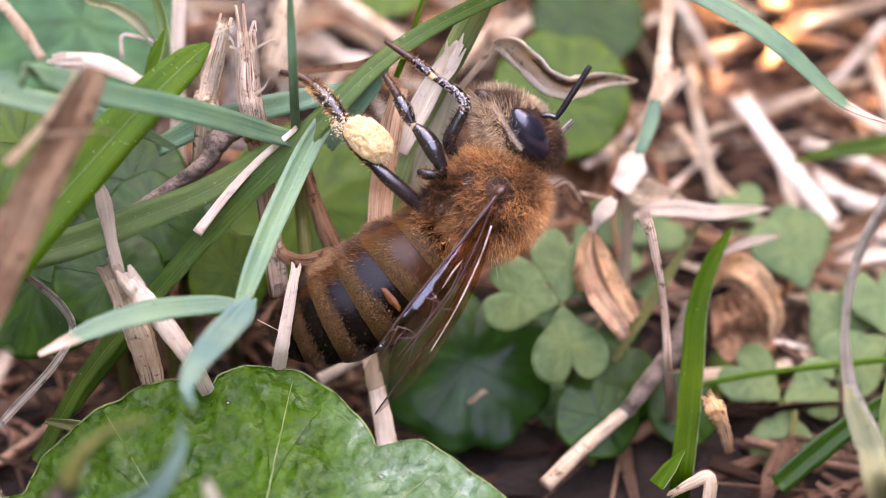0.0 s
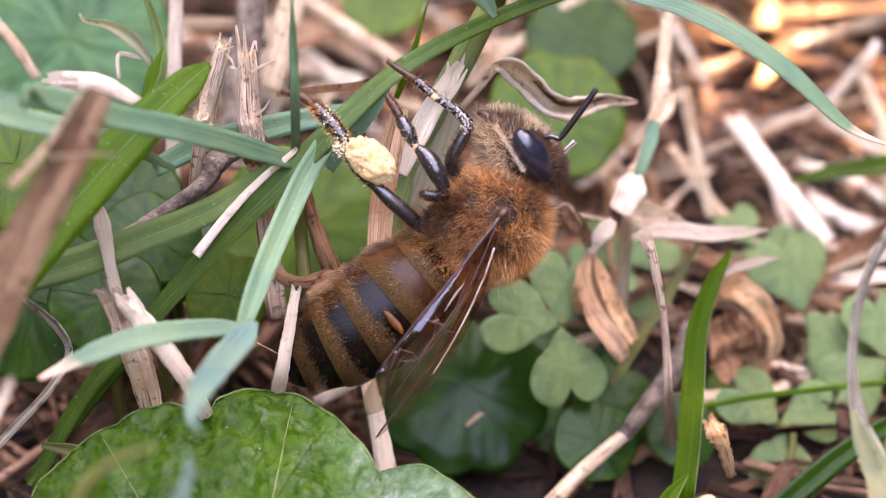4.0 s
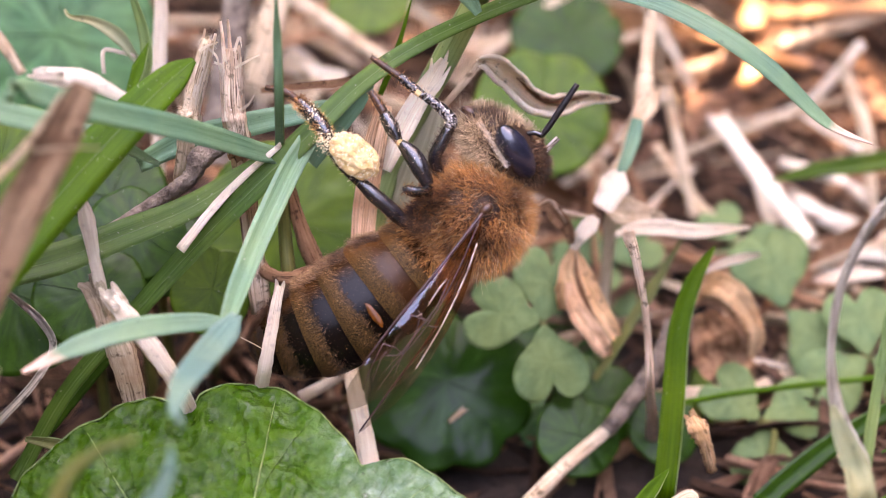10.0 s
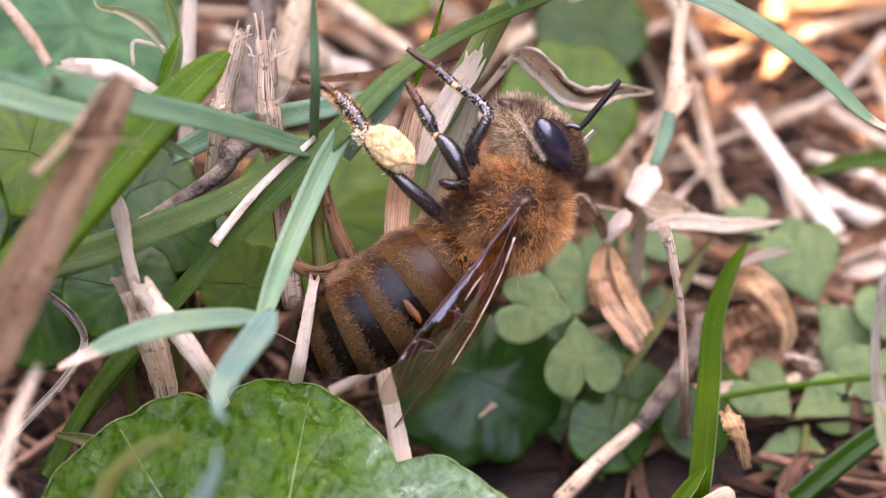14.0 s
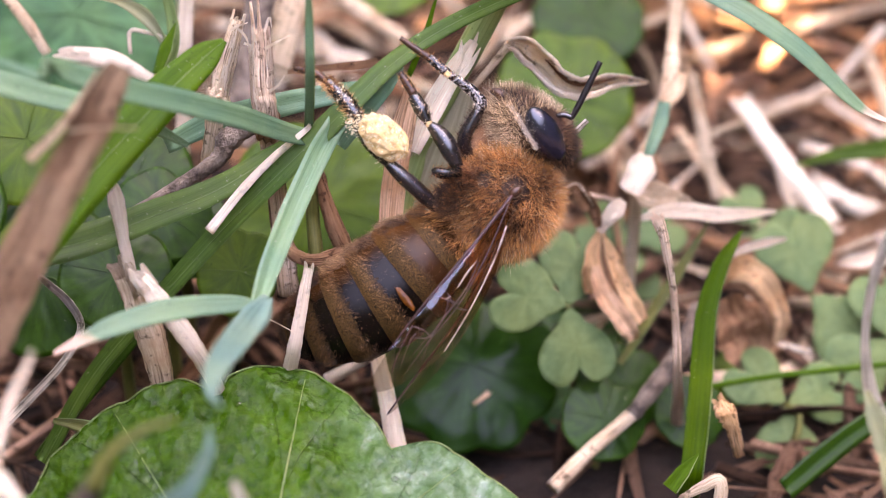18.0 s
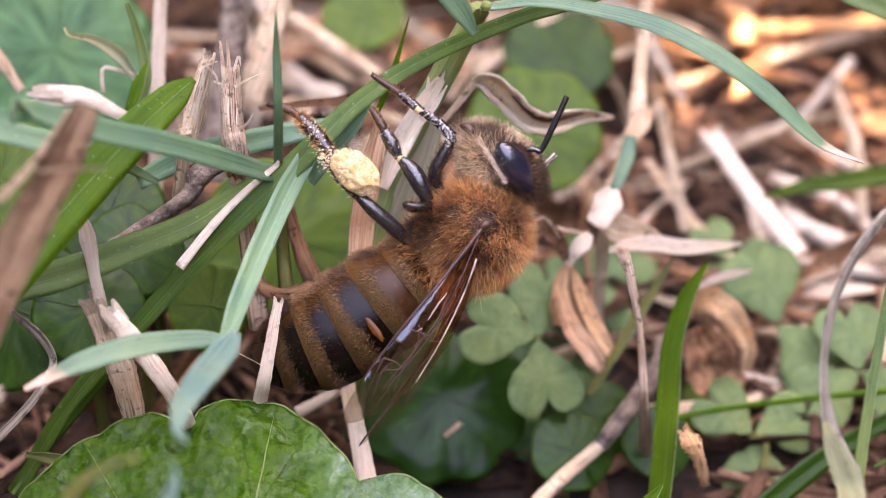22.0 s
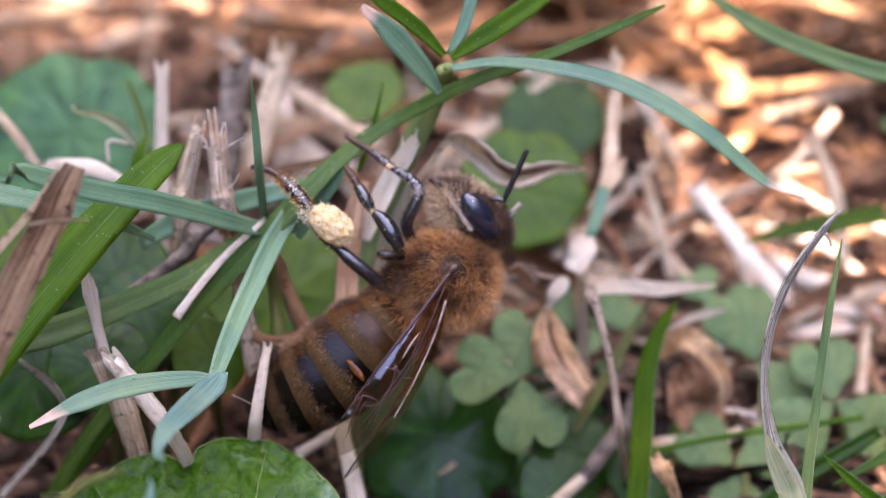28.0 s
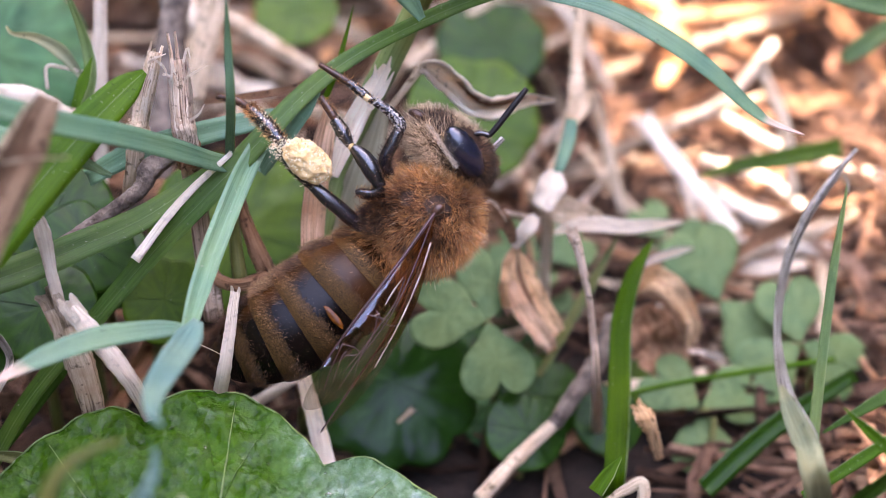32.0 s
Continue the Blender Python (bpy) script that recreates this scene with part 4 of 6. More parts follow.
# ---- stems at the right ----
ob = straw("dead_grass", "tan jointed dry grass stem", [(9.51, 17.10, 16.68), (9.32, 15.75, 15.35), (9.06, 14.43, 14.05), (8.94, 13.48, 13.41), (8.64, 12.35, 12.46), (7.90, 10.87, 10.90), (7.42, 9.83, 10.09), (7.35, 10.52, 1.00)], [0.28, 0.3, 0.26, 0.36, 0.3, 0.26, 0.26, 0.25], STRAW, 0.16, 0.8, 10, 30, "grass stem")
part("sheath", blade(Shape(), [(9.37, 12.90, 13.41), (8.82, 11.96, 12.78), (8.16, 11.09, 12.27), (7.56, 10.76, 11.71)], [0.5, 0.9, 0.5, 0.1], fold=0.5, n=16), STRAW, ob)
part("sheath", blade(Shape(), [(8.40, 11.29, 12.62), (8.21, 10.67, 11.94), (7.79, 9.86, 11.15), (7.60, 9.65, 10.78)], [0.5, 0.62, 0.5, 0.3], fold=0.4, n=16), TEAL, ob, "blue-green leaf sheath")
part("husk", blade(Shape(), [(7.60, 9.72, 10.90), (7.28, 9.12, 10.47), (6.79, 8.50, 9.79)], [0.5, 1.3, 0.9], fold=0.6, n=14, wave=0.1), STRAW_WHITE, ob, "white papery husk")
part("husk", blade(Shape(), [(6.94, 9.41, 9.77), (7.75, 8.98, 9.42), (9.00, 9.21, 9.02), (9.85, 9.92, 8.26)], [0.3, 1.2, 0.9, 0.2], fold=0.4, n=18, wave=0.2), STRAW, ob)
grass("straw", "bleached flat straw lying level", [(7.36, 7.96, 8.85), (8.18, 8.25, 8.95), (9.45, 8.79, 8.70), (10.88, 9.42, 8.18), (12.36, 10.25, 7.82), (13.62, 11.00, 7.51)], [0.25, 0.6, 0.8, 0.72, 0.5, 0.12], STRAW_WHITE, fold=0.3, n=40, roll=-25, crumple=0.12, category="straw")
ob = grass("fallen_leaf", "crumpled orange-brown dry leaf hanging in folds", [(5.81, 7.47, 8.80), (5.53, 7.19, 8.31), (5.34, 6.75, 7.76), (5.29, 6.40, 7.15), (5.22, 6.23, 6.26)], [0.25, 0.55, 0.80, 1.05, 0.35], LEAF_TAN, fold=0.5, n=48, wave=0.12, crumple=0.5, category="dry leaf")
part("fold", blade(Shape(), [(5.36, 6.28, 7.55), (5.58, 5.68, 6.91), (6.07, 5.27, 6.20), (6.70, 4.92, 5.38), (6.96, 4.85, 4.87)], [0.3, 0.75, 0.85, 0.8, 0.4], fold=0.6, n=44, wave=0.08, crumple=0.5), LEAF_PINK, ob, "bright folded flap of the leaf")
part("fold", blade(Shape(), [(5.65, 7.59, 8.41), (6.02, 7.01, 7.60), (6.48, 6.33, 6.64), (7.00, 5.86, 5.82), (7.44, 5.75, 5.23)], [0.3, 0.65, 0.8, 0.85, 0.5], fold=0.5, n=44, wave=0.08, crumple=0.4), LEAF_TAN, ob, "rust-brown outer fold")
# the crease is a brown strip that draws the dark between two folds
part("crease", blade(Shape(), [(5.65, 6.99, 8.57), (5.74, 6.46, 7.66), (6.11, 5.82, 6.74), (6.63, 5.48, 5.96)], [0.05, 0.22, 0.28, 0.08], fold=0.5, n=30, crumple=0.5), STRAW_BROWN, ob, "brown strip put in as shade between the folds")
part("husk", blade(Shape(), [(6.48, 7.63, 9.89), (6.19, 7.36, 9.61), (5.83, 7.24, 9.20), (5.56, 7.15, 8.66)], [0.35, 0.75, 0.6, 0.3], fold=0.4, n=22, crumple=0.2), STRAW_WHITE, ob, "bleached papery flap")
ob = grass("fallen_leaf", "small crumpled red-brown dry leaf beside the bee", [(3.84, 6.57, 10.84), (4.37, 6.81, 10.87), (4.86, 6.93, 10.28), (5.28, 7.05, 9.68), (5.45, 7.07, 8.92)], [0.3, 0.6, 0.7, 0.5, 0.2], STRAW_BROWN, fold=0.6, n=36, wave=0.15, crumple=0.8, category="dry leaf")
part("edge", tube(Shape(), [(3.96, 6.46, 11.06), (4.47, 6.75, 11.16), (4.86, 6.81, 10.66), (5.21, 6.91, 10.03)], [0.03, 0.06, 0.06, 0.03], 24, 7, 0.4), STRAW_STUB, ob, "pale torn edge")
straw("straw", "thin pinkish straw behind the bee's head", [(4.49, 8.35, 9.92), (5.32, 8.35, 9.73), (6.39, 8.33, 9.50)], [0.06, 0.08, 0.07], STRAW_STUB, 0.1)
straw("dead_grass", "brown upright dead stem", [(7.30, 2.87, 11.64), (7.53, 2.61, 10.99), (7.96, 2.34, 9.12), (8.26, 2.30, 7.06), (8.48, 2.24, 4.94), (9.28, 5.48, 0.00)], [0.22, 0.17, 0.13, 0.13, 0.17, 0.25], STRAW_STUB, 0.3, 1.0, 8, 24, "grass stem")
grass("grass_plant", "upright broad green grass blade", [(8.85, -0.17, 0.00), (8.77, -0.98, 2.37), (9.06, 0.42, 3.79), (9.36, 2.18, 5.25), (9.64, 3.90, 6.82), (10.26, 5.23, 8.13), (10.90, 6.01, 8.87), (11.30, 6.45, 9.23)], [0.75, 0.88, 0.92, 0.92, 0.85, 0.68, 0.36, 0.05], UPRIGHT, fold=0.35, n=40, rib=False)
grass("grass_plant", "thin yellow-green blade behind the stem", [(6.70, 6.59, 2.48), (7.91, 7.56, 4.16), (9.12, 8.53, 5.84), (10.46, 9.62, 7.73)], [0.3, 0.45, 0.5, 0.1], OLIVE, fold=0.3)
grass("grass_plant", "short green shoot at the ground", [(7.24, -5.14, 5.17), (7.75, -4.81, 5.73), (8.30, -4.51, 6.26)], [0.6, 0.5, 0.05], GREEN, fold=0.4)
ob = grass("fallen_leaf", "brown hooked dry leaf curl", [(10.86, 8.99, 4.84), (11.26, 9.06, 5.57), (11.96, 8.91, 5.89), (12.73, 8.49, 5.58), (13.34, 8.14, 4.76), (13.69, 7.82, 3.81), (13.55, 7.74, 2.87)], [0.5, 0.9, 1.1, 1.15, 1.0, 0.75, 0.3], LEAF_TAN, fold=0.5, n=64, wave=0.06, crumple=0.3, category="dry leaf")
part("inner_face", blade(Shape(), [(11.11, 8.70, 4.93), (11.83, 8.46, 5.31), (12.52, 8.04, 5.00), (12.98, 7.74, 4.27), (13.23, 7.60, 3.43)], [0.1, 0.35, 0.4, 0.35, 0.1], fold=0.4, n=40, crumple=0.4), STRAW_BROWN, ob, "dark brown strip along the inside of the curl")
grass("dead_grass", "pale pink dry blade over the curl", [(11.26, 8.87, 6.43), (12.19, 9.26, 6.70), (13.10, 9.64, 6.76), (13.96, 10.06, 6.69)], [0.15, 0.38, 0.40, 0.1], STRAW_WHITE, fold=0.4, n=24, category="dry grass")
grass("fallen_leaf", "crumpled reddish brown dry leaf", [(11.83, 10.16, 3.66), (12.51, 9.40, 2.36), (13.30, 8.94, 0.55), (13.23, 8.74, -1.80)], [1.2, 2.6, 2.3, 0.7], STRAW_BROWN, fold=0.4, n=40, wave=0.25, crumple=0.8, category="dry leaf")
straw("twig", "knotted brown twig end", [(9.80, 0.07, 5.18), (10.05, -0.28, 4.98), (10.32, -0.39, 4.39), (10.75, -0.14, 2.82)], [0.22, 0.34, 0.24, 0.18], LEAF_TAN, 0.5, 1.0, 10, 16, "twig")
straw("twig", "pale pinkish fallen twig", [(3.57, 0.77, 0.40), (5.24, 2.21, 1.29), (7.17, 3.65, 2.18)], [0.30, 0.30, 0.28], STRAW, 0.08, 1.0, 10, 14, "twig")
straw("twig", "grey lichened twig end", [(6.92, 3.37, 2.10), (7.92, 4.47, 2.80), (9.12, 6.00, 3.46), (9.97, 7.68, 4.37)], [0.3, 0.36, 0.42, 0.3], BARK, 0.18, 1.0, 10, 16, "twig")
straw("straw", "pale straw stub under the wing", [(-2.62, -0.94, 3.44), (-2.95, 0.29, 4.56), (-3.29, 1.41, 5.52), (-3.56, 2.80, 5.92)], [0.4, 0.36, 0.32, 0.3], STRAW_WHITE, 0.15)
straw("straw", "pale straw leaning under the abdomen", [(-5.59, 2.92, 4.13), (-4.46, 3.39, 4.55), (-3.32, 3.99, 4.97)], [0.25, 0.22, 0.2], STRAW_WHITE, 0.1)
# grey twisted blade and its neighbours
ob = grass("dead_grass", "grey twisted dry grass blade with a torn tip", [(16.78, -4.07, 0.00), (13.76, -9.83, 8.58), (13.38, -9.01, 10.08), (12.87, -8.10, 11.29), (12.73, -7.11, 12.90), (12.99, -6.06, 14.68), (13.75, -5.12, 16.29), (14.85, -4.47, 17.62), (15.73, -4.08, 18.44)], [0.5, 0.8, 0.9, 0.6, 0.28, 0.36, 0.42, 0.32, 0.08], STRAW_GREY, fold=0.9, n=56, roll=10, twist=40, category="dry grass")
part("sheath", blade(Shape(), [(12.73, -8.29, 11.77), (12.90, -8.82, 11.23), (13.31, -9.56, 10.31), (13.65, -10.31, 8.96), (16.71, -4.41, 0.30)], [0.15, 0.6, 0.92, 0.9, 0.6], fold=0.7, n=30), SAGE, ob, "yellow-green lower sheath")
part("fibre", blade(Shape(), [(15.10, -4.89, 17.93), (15.24, -5.03, 17.67), (15.26, -5.19, 17.38)], [0.12, 0.1, 0.03], n=8), STRAW_GREY, ob)
grass("grass_plant", "thin stiff green-grey grass blade", [(14.04, -9.10, 6.45), (14.36, -7.51, 8.40), (14.91, -5.68, 10.77), (15.67, -3.49, 13.78), (16.42, -1.69, 16.06)], [0.45, 0.42, 0.36, 0.3, 0.05], GREEN_PALE, fold=0.5, n=30, stem=([(14.09, -9.05, 6.55), (14.15, -10.23, 5.32), (14.85, -8.03, 0.00)], [0.3, 0.5, 0.5], OLIVE))
grass("grass_plant", "dark green grass blade leaning outwards", [(14.11, -9.62, 6.53), (15.29, -10.58, 8.83), (16.51, -11.57, 11.05), (18.05, -12.44, 13.45)], [0.4, 0.5, 0.5, 0.2], GREEN_DEEP, fold=0.4)
grass("grass_plant", "green grass blade tip", [(18.33, -10.52, 8.33), (16.55, -10.42, 9.98), (15.28, -10.01, 11.03), (14.49, -9.72, 11.77)], [0.5, 0.5, 0.35, 0.05], GREEN, fold=0.4)
straw("straw", "dry bent straw piece standing in litter", [(8.19, -3.00, 3.02), (8.96, -2.75, 3.35), (9.62, -2.64, 3.44), (9.46, -3.55, 1.69), (9.16, -5.46, 0.00)], [0.12, 0.22, 0.26, 0.24, 0.22], STRAW, 0.15)
grass("grass_plant", "dark green blade lying low", [(7.82, -5.29, 0.82), (10.36, -4.25, 1.24), (12.93, -3.31, 1.45), (14.97, -2.89, 1.87)], [0.5, 0.9, 0.9, 0.6], GREEN_DEEP, fold=0.3)
grass("grass_plant", "blurred green blade lying level", [(16.02, 18.80, 5.63), (17.94, 19.07, 6.10), (20.40, 19.24, 6.39), (23.40, 19.48, 6.81)], [0.1, 0.65, 0.95, 0.95], BACKLEAF, fold=0.3)
straw("creeper", "thin yellow-green creeping stalk", [(10.19, 5.26, 2.18), (12.34, 5.46, 2.53), (15.22, 5.64, 2.84), (19.52, 5.86, 3.21)], [0.13, 0.13, 0.13, 0.13], GREEN, 0.05, 1.0, 6, 20, "stalk")
grass("grass_plant", "wide blue-green grass blade near the ground", [(12.77, -0.02, 1.03), (14.45, 1.06, 1.90), (16.40, 2.14, 2.78), (19.89, 3.88, 3.79)], [0.9, 1.0, 0.9, 0.6], DARKLEAF, fold=0.25)
# near the lens at the lower left
ob = grass("grass_plant", "curved blue-green grass blade close to the lens", [(-17.13, -20.69, 15.45), (-14.31, -19.96, 15.20), (-12.19, -19.15, 15.25), (-10.33, -18.75, 15.22), (-8.66, -18.45, 15.03), (-7.63, -17.94, 15.37), (-7.07, -17.29, 16.09), (-7.04, -16.81, 16.58)], [0.9, 0.9, 0.8, 0.7, 0.75, 0.6, 0.3, 0.04], TEAL_DEEP, fold=0.35, n=44, roll=35)
part("stem", tube(Shape(), [(-9.90, -17.83, 15.60), (-10.41, -18.27, 14.86), (-11.96, -18.87, 13.56), (-13.93, -19.29, 12.01), (-16.54, -20.14, 9.79)], [0.26, 0.36, 0.4, 0.44, 0.48], 18, 12, 0.1), STEM_DARK, ob, "dark brown stem")
part("shoot", tube(Shape(), [(-9.94, -18.10, 15.53), (-9.54, -17.85, 16.38), (-8.73, -17.66, 17.03), (-7.72, -17.61, 17.36)], [0.26, 0.2, 0.12, 0.06], 12, 8), OLIVE, ob, "olive shoot")
ob = grass("fallen_leaf", "grey-brown dry rolled leaf tip close to the lens", [(-2.69, -21.98, 10.00), (-3.90, -20.62, 11.80), (-4.85, -19.51, 13.07), (-5.80, -18.28, 14.35), (-6.42, -17.43, 15.25)], [0.6, 0.65, 0.7, 0.65, 0.2], STRAW_GREY, fold=0.5, n=36, roll=-20, wave=0.06, crumple=0.2, category="dry leaf")
part("inner_face", blade(Shape(), [(-3.92, -21.58, 9.71), (-4.61, -20.35, 11.38), (-5.08, -19.56, 12.35), (-5.62, -18.65, 13.37), (-6.14, -17.85, 14.36)], [1.5, 1.35, 1.15, 0.8, 0.15], fold=0.3, n=36, crumple=0.3), STRAW_DULL, ob, "dark brown inner face")
for pts, rr in (([(-15.59, -19.08, 16.07), (-13.77, -18.92, 15.58), (-11.99, -18.52, 15.12)], [0.24, 0.26, 0.15]), ([(-14.66, -15.59, 18.31), (-13.75, -16.64, 17.16), (-12.69, -17.93, 15.97)], [0.10, 0.13, 0.14]), ([(-11.81, -15.48, 17.93), (-12.28, -16.54, 17.06), (-12.56, -17.93, 15.96)], [0.08, 0.15, 0.15]), ([(-13.51, -18.34, 15.78), (-12.47, -18.35, 15.99), (-11.66, -18.75, 15.49)], [0.2, 0.36, 0.15])):
    straw("straw", "bleached white straw close to the lens", pts, rr, STRAW_WHITE, 0.1, 0.6)
grass("grass_plant", "thin blue-green grass blade in shade", [(-17.21, -10.42, 20.10), (-15.73, -10.40, 18.75), (-14.64, -10.26, 17.69)], [0.4, 0.4, 0.1], TEAL, fold=0.3)
grass("grass_plant", "green blade at the edge", [(-15.52, -18.71, 10.17), (-15.43, -15.51, 15.30), (-15.64, -12.57, 20.00), (-16.01, -11.38, 22.40)], [0.45, 0.45, 0.4, 0.2], GREEN, fold=0.4)
straw("straw", "dry tan stalk stub at the edge", [(17.21, -10.72, 9.26), (16.32, -12.71, 7.76), (15.59, -15.13, 5.38)], [0.4, 0.45, 0.45], STRAW, 0.15, 0.8, 10)
grass("grass_plant", "dark green grass blade crossing low", [(23.02, 0.11, 7.31), (21.05, -0.62, 6.76), (18.88, -1.42, 6.05), (16.62, -2.24, 5.30)], [0.5, 0.55, 0.5, 0.1], GREEN_DEEP, fold=0.2, roll=20)
grass("grass_plant", "slim green grass blade crossing low", [(20.40, -2.67, 6.10), (19.16, -2.96, 5.41), (17.84, -3.28, 4.66), (15.64, -3.79, 3.44)], [0.05, 0.4, 0.5, 0.4], GREEN, fold=0.2, roll=20)
grass("grass_plant", "blue-green grass blade high in the back", [(13.25, 12.78, 21.00), (15.09, 11.04, 20.06), (17.24, 9.93, 19.29), (19.59, 8.91, 18.69), (21.92, 8.06, 18.40), (24.64, 6.93, 17.64)], [0.3, 0.75, 0.85, 0.85, 0.8, 0.5], GREEN_PALE, fold=0.3)
grass("grass_plant", "pale sage grass leaf with a torn end", [(22.97, 19.73, 11.43), (23.95, 19.97, 12.00), (25.21, 20.30, 12.76), (27.46, 20.96, 14.24)], [0.6, 1.0, 0.9, 0.6], GREEN_PALE, fold=0.3)
straw("straw", "thick pinkish fallen straw in the sun", [(14.73, 25.65, 5.50), (16.73, 23.22, 3.29), (18.83, 20.88, 1.22)], [0.42, 0.5, 0.5], STRAW_WHITE, 0.1)
straw("straw", "bent tan stalk in the litter", [(11.24, 21.76, 8.76), (11.85, 20.38, 6.36), (12.51, 18.85, 3.72)], [0.24, 0.3, 0.25], STRAW, 0.12)
straw("straw", "curved brown stalk at the back", [(21.04, 27.05, 7.92), (21.96, 24.53, 5.56), (22.05, 21.77, 2.77)], [0.3, 0.36, 0.3], STRAW, 0.12)
straw("straw", "pink fallen stalk behind the leaf", [(2.31, 30.11, 7.22), (4.44, 30.87, 8.54), (6.87, 31.86, 10.25)], [0.34, 0.38, 0.34], STRAW, 0.1)
straw("straw", "pink fallen stalk behind the arch", [(-7.58, 27.08, 11.96), (-5.28, 26.29, 10.60), (-2.70, 25.43, 9.11)], [0.36, 0.4, 0.36], STRAW, 0.1)
straw("straw", "fallen sunlit stalk among clover", [(19.13, 25.28, 0.85), (20.99, 23.95, 0.56), (23.40, 22.71, 0.41)], [0.5, 0.5, 0.45], STRAW_WHITE, 0.1)


# ---- broad leaves ----
def heart(lobes, dent, scallop, count, tip=0.0):
    def shape(a):
        back = max(0.0, math.cos(a)) ** 24
        return (1 - dent * back) * (1 + scallop * (abs(math.sin(a * count / 2)) - 0.6)) * (1 + lobes * math.cos(2 * a))
    return shape


def stalked_leaf(name, label, centre, normal, ahead, radius, outline, material, root, category="leaf", **more):
    ob = rooted(name, root, label, category, "broad leaves")
    leaf = round_leaf(Shape(), centre, normal, ahead, radius, outline, **more)
    part("blade", leaf, material, ob)
    if radius > 8:
        part("margin", tube(Shape(), leaf.rim[::2] + leaf.rim[:1], [0.032, 0.032], 321, 6, 0.4), RIB, ob, "thin pale leaf margin")
    c, z = V3(centre), V3(normal).normalized()
    part("leaf_stalk", tube(Shape(), [c - z * 0.2, c - z * 2.2 + (V3(root) - c) * 0.3, root], [0.22, 0.24, 0.3], 10, 8), OLIVE, ob, "thin leaf stalk")
    for a in (-140, -98, -72, -33, 7, 46, 94, 140) if radius > 8 else (-100, 0, 100):
        q, big = radians(a), radius > 8
        line = [leaf.place(q, 0.03 + 0.93 * k / 23) + z * 0.025 for k in range(24)]
        part("vein", tube(Shape(), line, [(0.0065 if big else 0.006) * radius ** 0.5 * k for k in (3.0, 2.2, 1.5, 0.6)], 40, 6), RIB if big else material, ob)
        for fork in (-9, 9) if big else ():
            line = [leaf.place(q + radians(fork) * k / 15, 0.52 + 0.44 * k / 15) + z * 0.02 for k in range(16)]
            part("vein", tube(Shape(), line, [0.035, 0.025, 0.012], 24, 6), HEART, ob)
    for a, q, r in ((37, 0.80, 0.13), (1, 0.76, 0.09), (-7, 0.87, 0.10), (33, 0.92, 0.06), (42, 0.86, 0.05), (18, 0.80, 0.06)) if radius > 8 else ():
        part("water_drop", ellipsoid(Shape(), leaf.place(radians(a), q) + z * 0.03, (r, r * 0.8, r * 0.6), Matrix(basis((0, 0, 1), ahead)).transposed(), 16, 10), WATER, ob, "small clear water drop")
    return ob


# its lobes: degrees from the blade's tip, share of the radius
LOBES = [(-180, 0.62), (-150, 0.97), (-125, 1.02), (-104, 0.93), (-82, 1.07), (-70, 1.03), (-62, 0.985), (-56, 0.90), (-48, 0.945), (-38, 0.962), (-26, 0.972), (-18, 0.965), (-14.5, 0.925), (-12, 0.875), (-9.5, 0.93), (-5, 0.962), (0, 0.972), (8, 0.953), (17, 0.895), (25, 0.835), (31.5, 0.775), (34, 0.845), (39, 0.885), (46, 0.905), (55, 0.935), (65, 0.995), (80, 1.025), (100, 0.93), (125, 1.0), (150, 0.97), (180, 0.62)]


def heart_outline(a):
    deg = (math.degrees(a) + 180) % 360 - 180
    return float(np.interp(deg, [q for q, _ in LOBES], [r for _, r in LOBES]))


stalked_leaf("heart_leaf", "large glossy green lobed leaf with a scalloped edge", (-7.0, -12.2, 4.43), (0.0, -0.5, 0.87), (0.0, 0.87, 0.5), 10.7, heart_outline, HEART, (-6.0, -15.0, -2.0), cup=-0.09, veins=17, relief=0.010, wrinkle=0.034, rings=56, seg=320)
stalked_leaf("round_leaf", "dark glossy round leaf with scalloped edge below the wing", (0.39, 6.99, 2.17), (0.10, -0.70, 0.70), (0.2, 0.8, 0.5), 3.8, heart(0.0, 0.2, 0.11, 9), WETLEAF, (0.60, 11.0, -2.20), cup=-0.12, veins=5, relief=0.003, wrinkle=0.02, rings=18, seg=120)
stalked_leaf("round_leaf", "bright green round leaf behind the bee's head", (4.89, 19.60, 9.02), (0.0, -0.7, 0.7), (0.1, 0.8, 0.5), 3.3, heart(0.0, 0.1, 0.04, 9), BACKLEAF, (6.43, 33.46, -1.00), cup=-0.05)
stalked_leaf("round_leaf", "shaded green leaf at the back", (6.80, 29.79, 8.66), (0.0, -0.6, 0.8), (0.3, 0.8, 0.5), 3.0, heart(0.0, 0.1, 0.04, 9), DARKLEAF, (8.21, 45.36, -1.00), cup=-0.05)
stalked_leaf("round_leaf", "yellow-green leaf at the back", (-3.64, 28.89, 11.10), (0.0, -0.5, 0.86), (-0.3, 0.8, 0.5), 2.2, heart(0.0, 0.1, 0.04, 9), BACKLEAF, (-4.82, 53.80, -1.00), cup=-0.05)
stalked_leaf("round_leaf", "large pale blue-green leaf at the back", (-17.97, 20.50, 12.57), (0.1, -0.75, 0.65), (0.1, 0.8, 0.5), 4.6, heart(0.0, 0.1, 0.04, 9), BLUELEAF, (-22.86, 37.16, -1.00), cup=-0.08)
stalked_leaf("round_leaf", "green leaf behind the grass blades", (-6.23, 8.24, 9.34), (0.0, -0.75, 0.65), (0.1, 0.8, 0.5), 3.6, heart(0.0, 0.1, 0.04, 9), BACKLEAF, (-7.26, 15.47, -1.00), cup=-0.05)
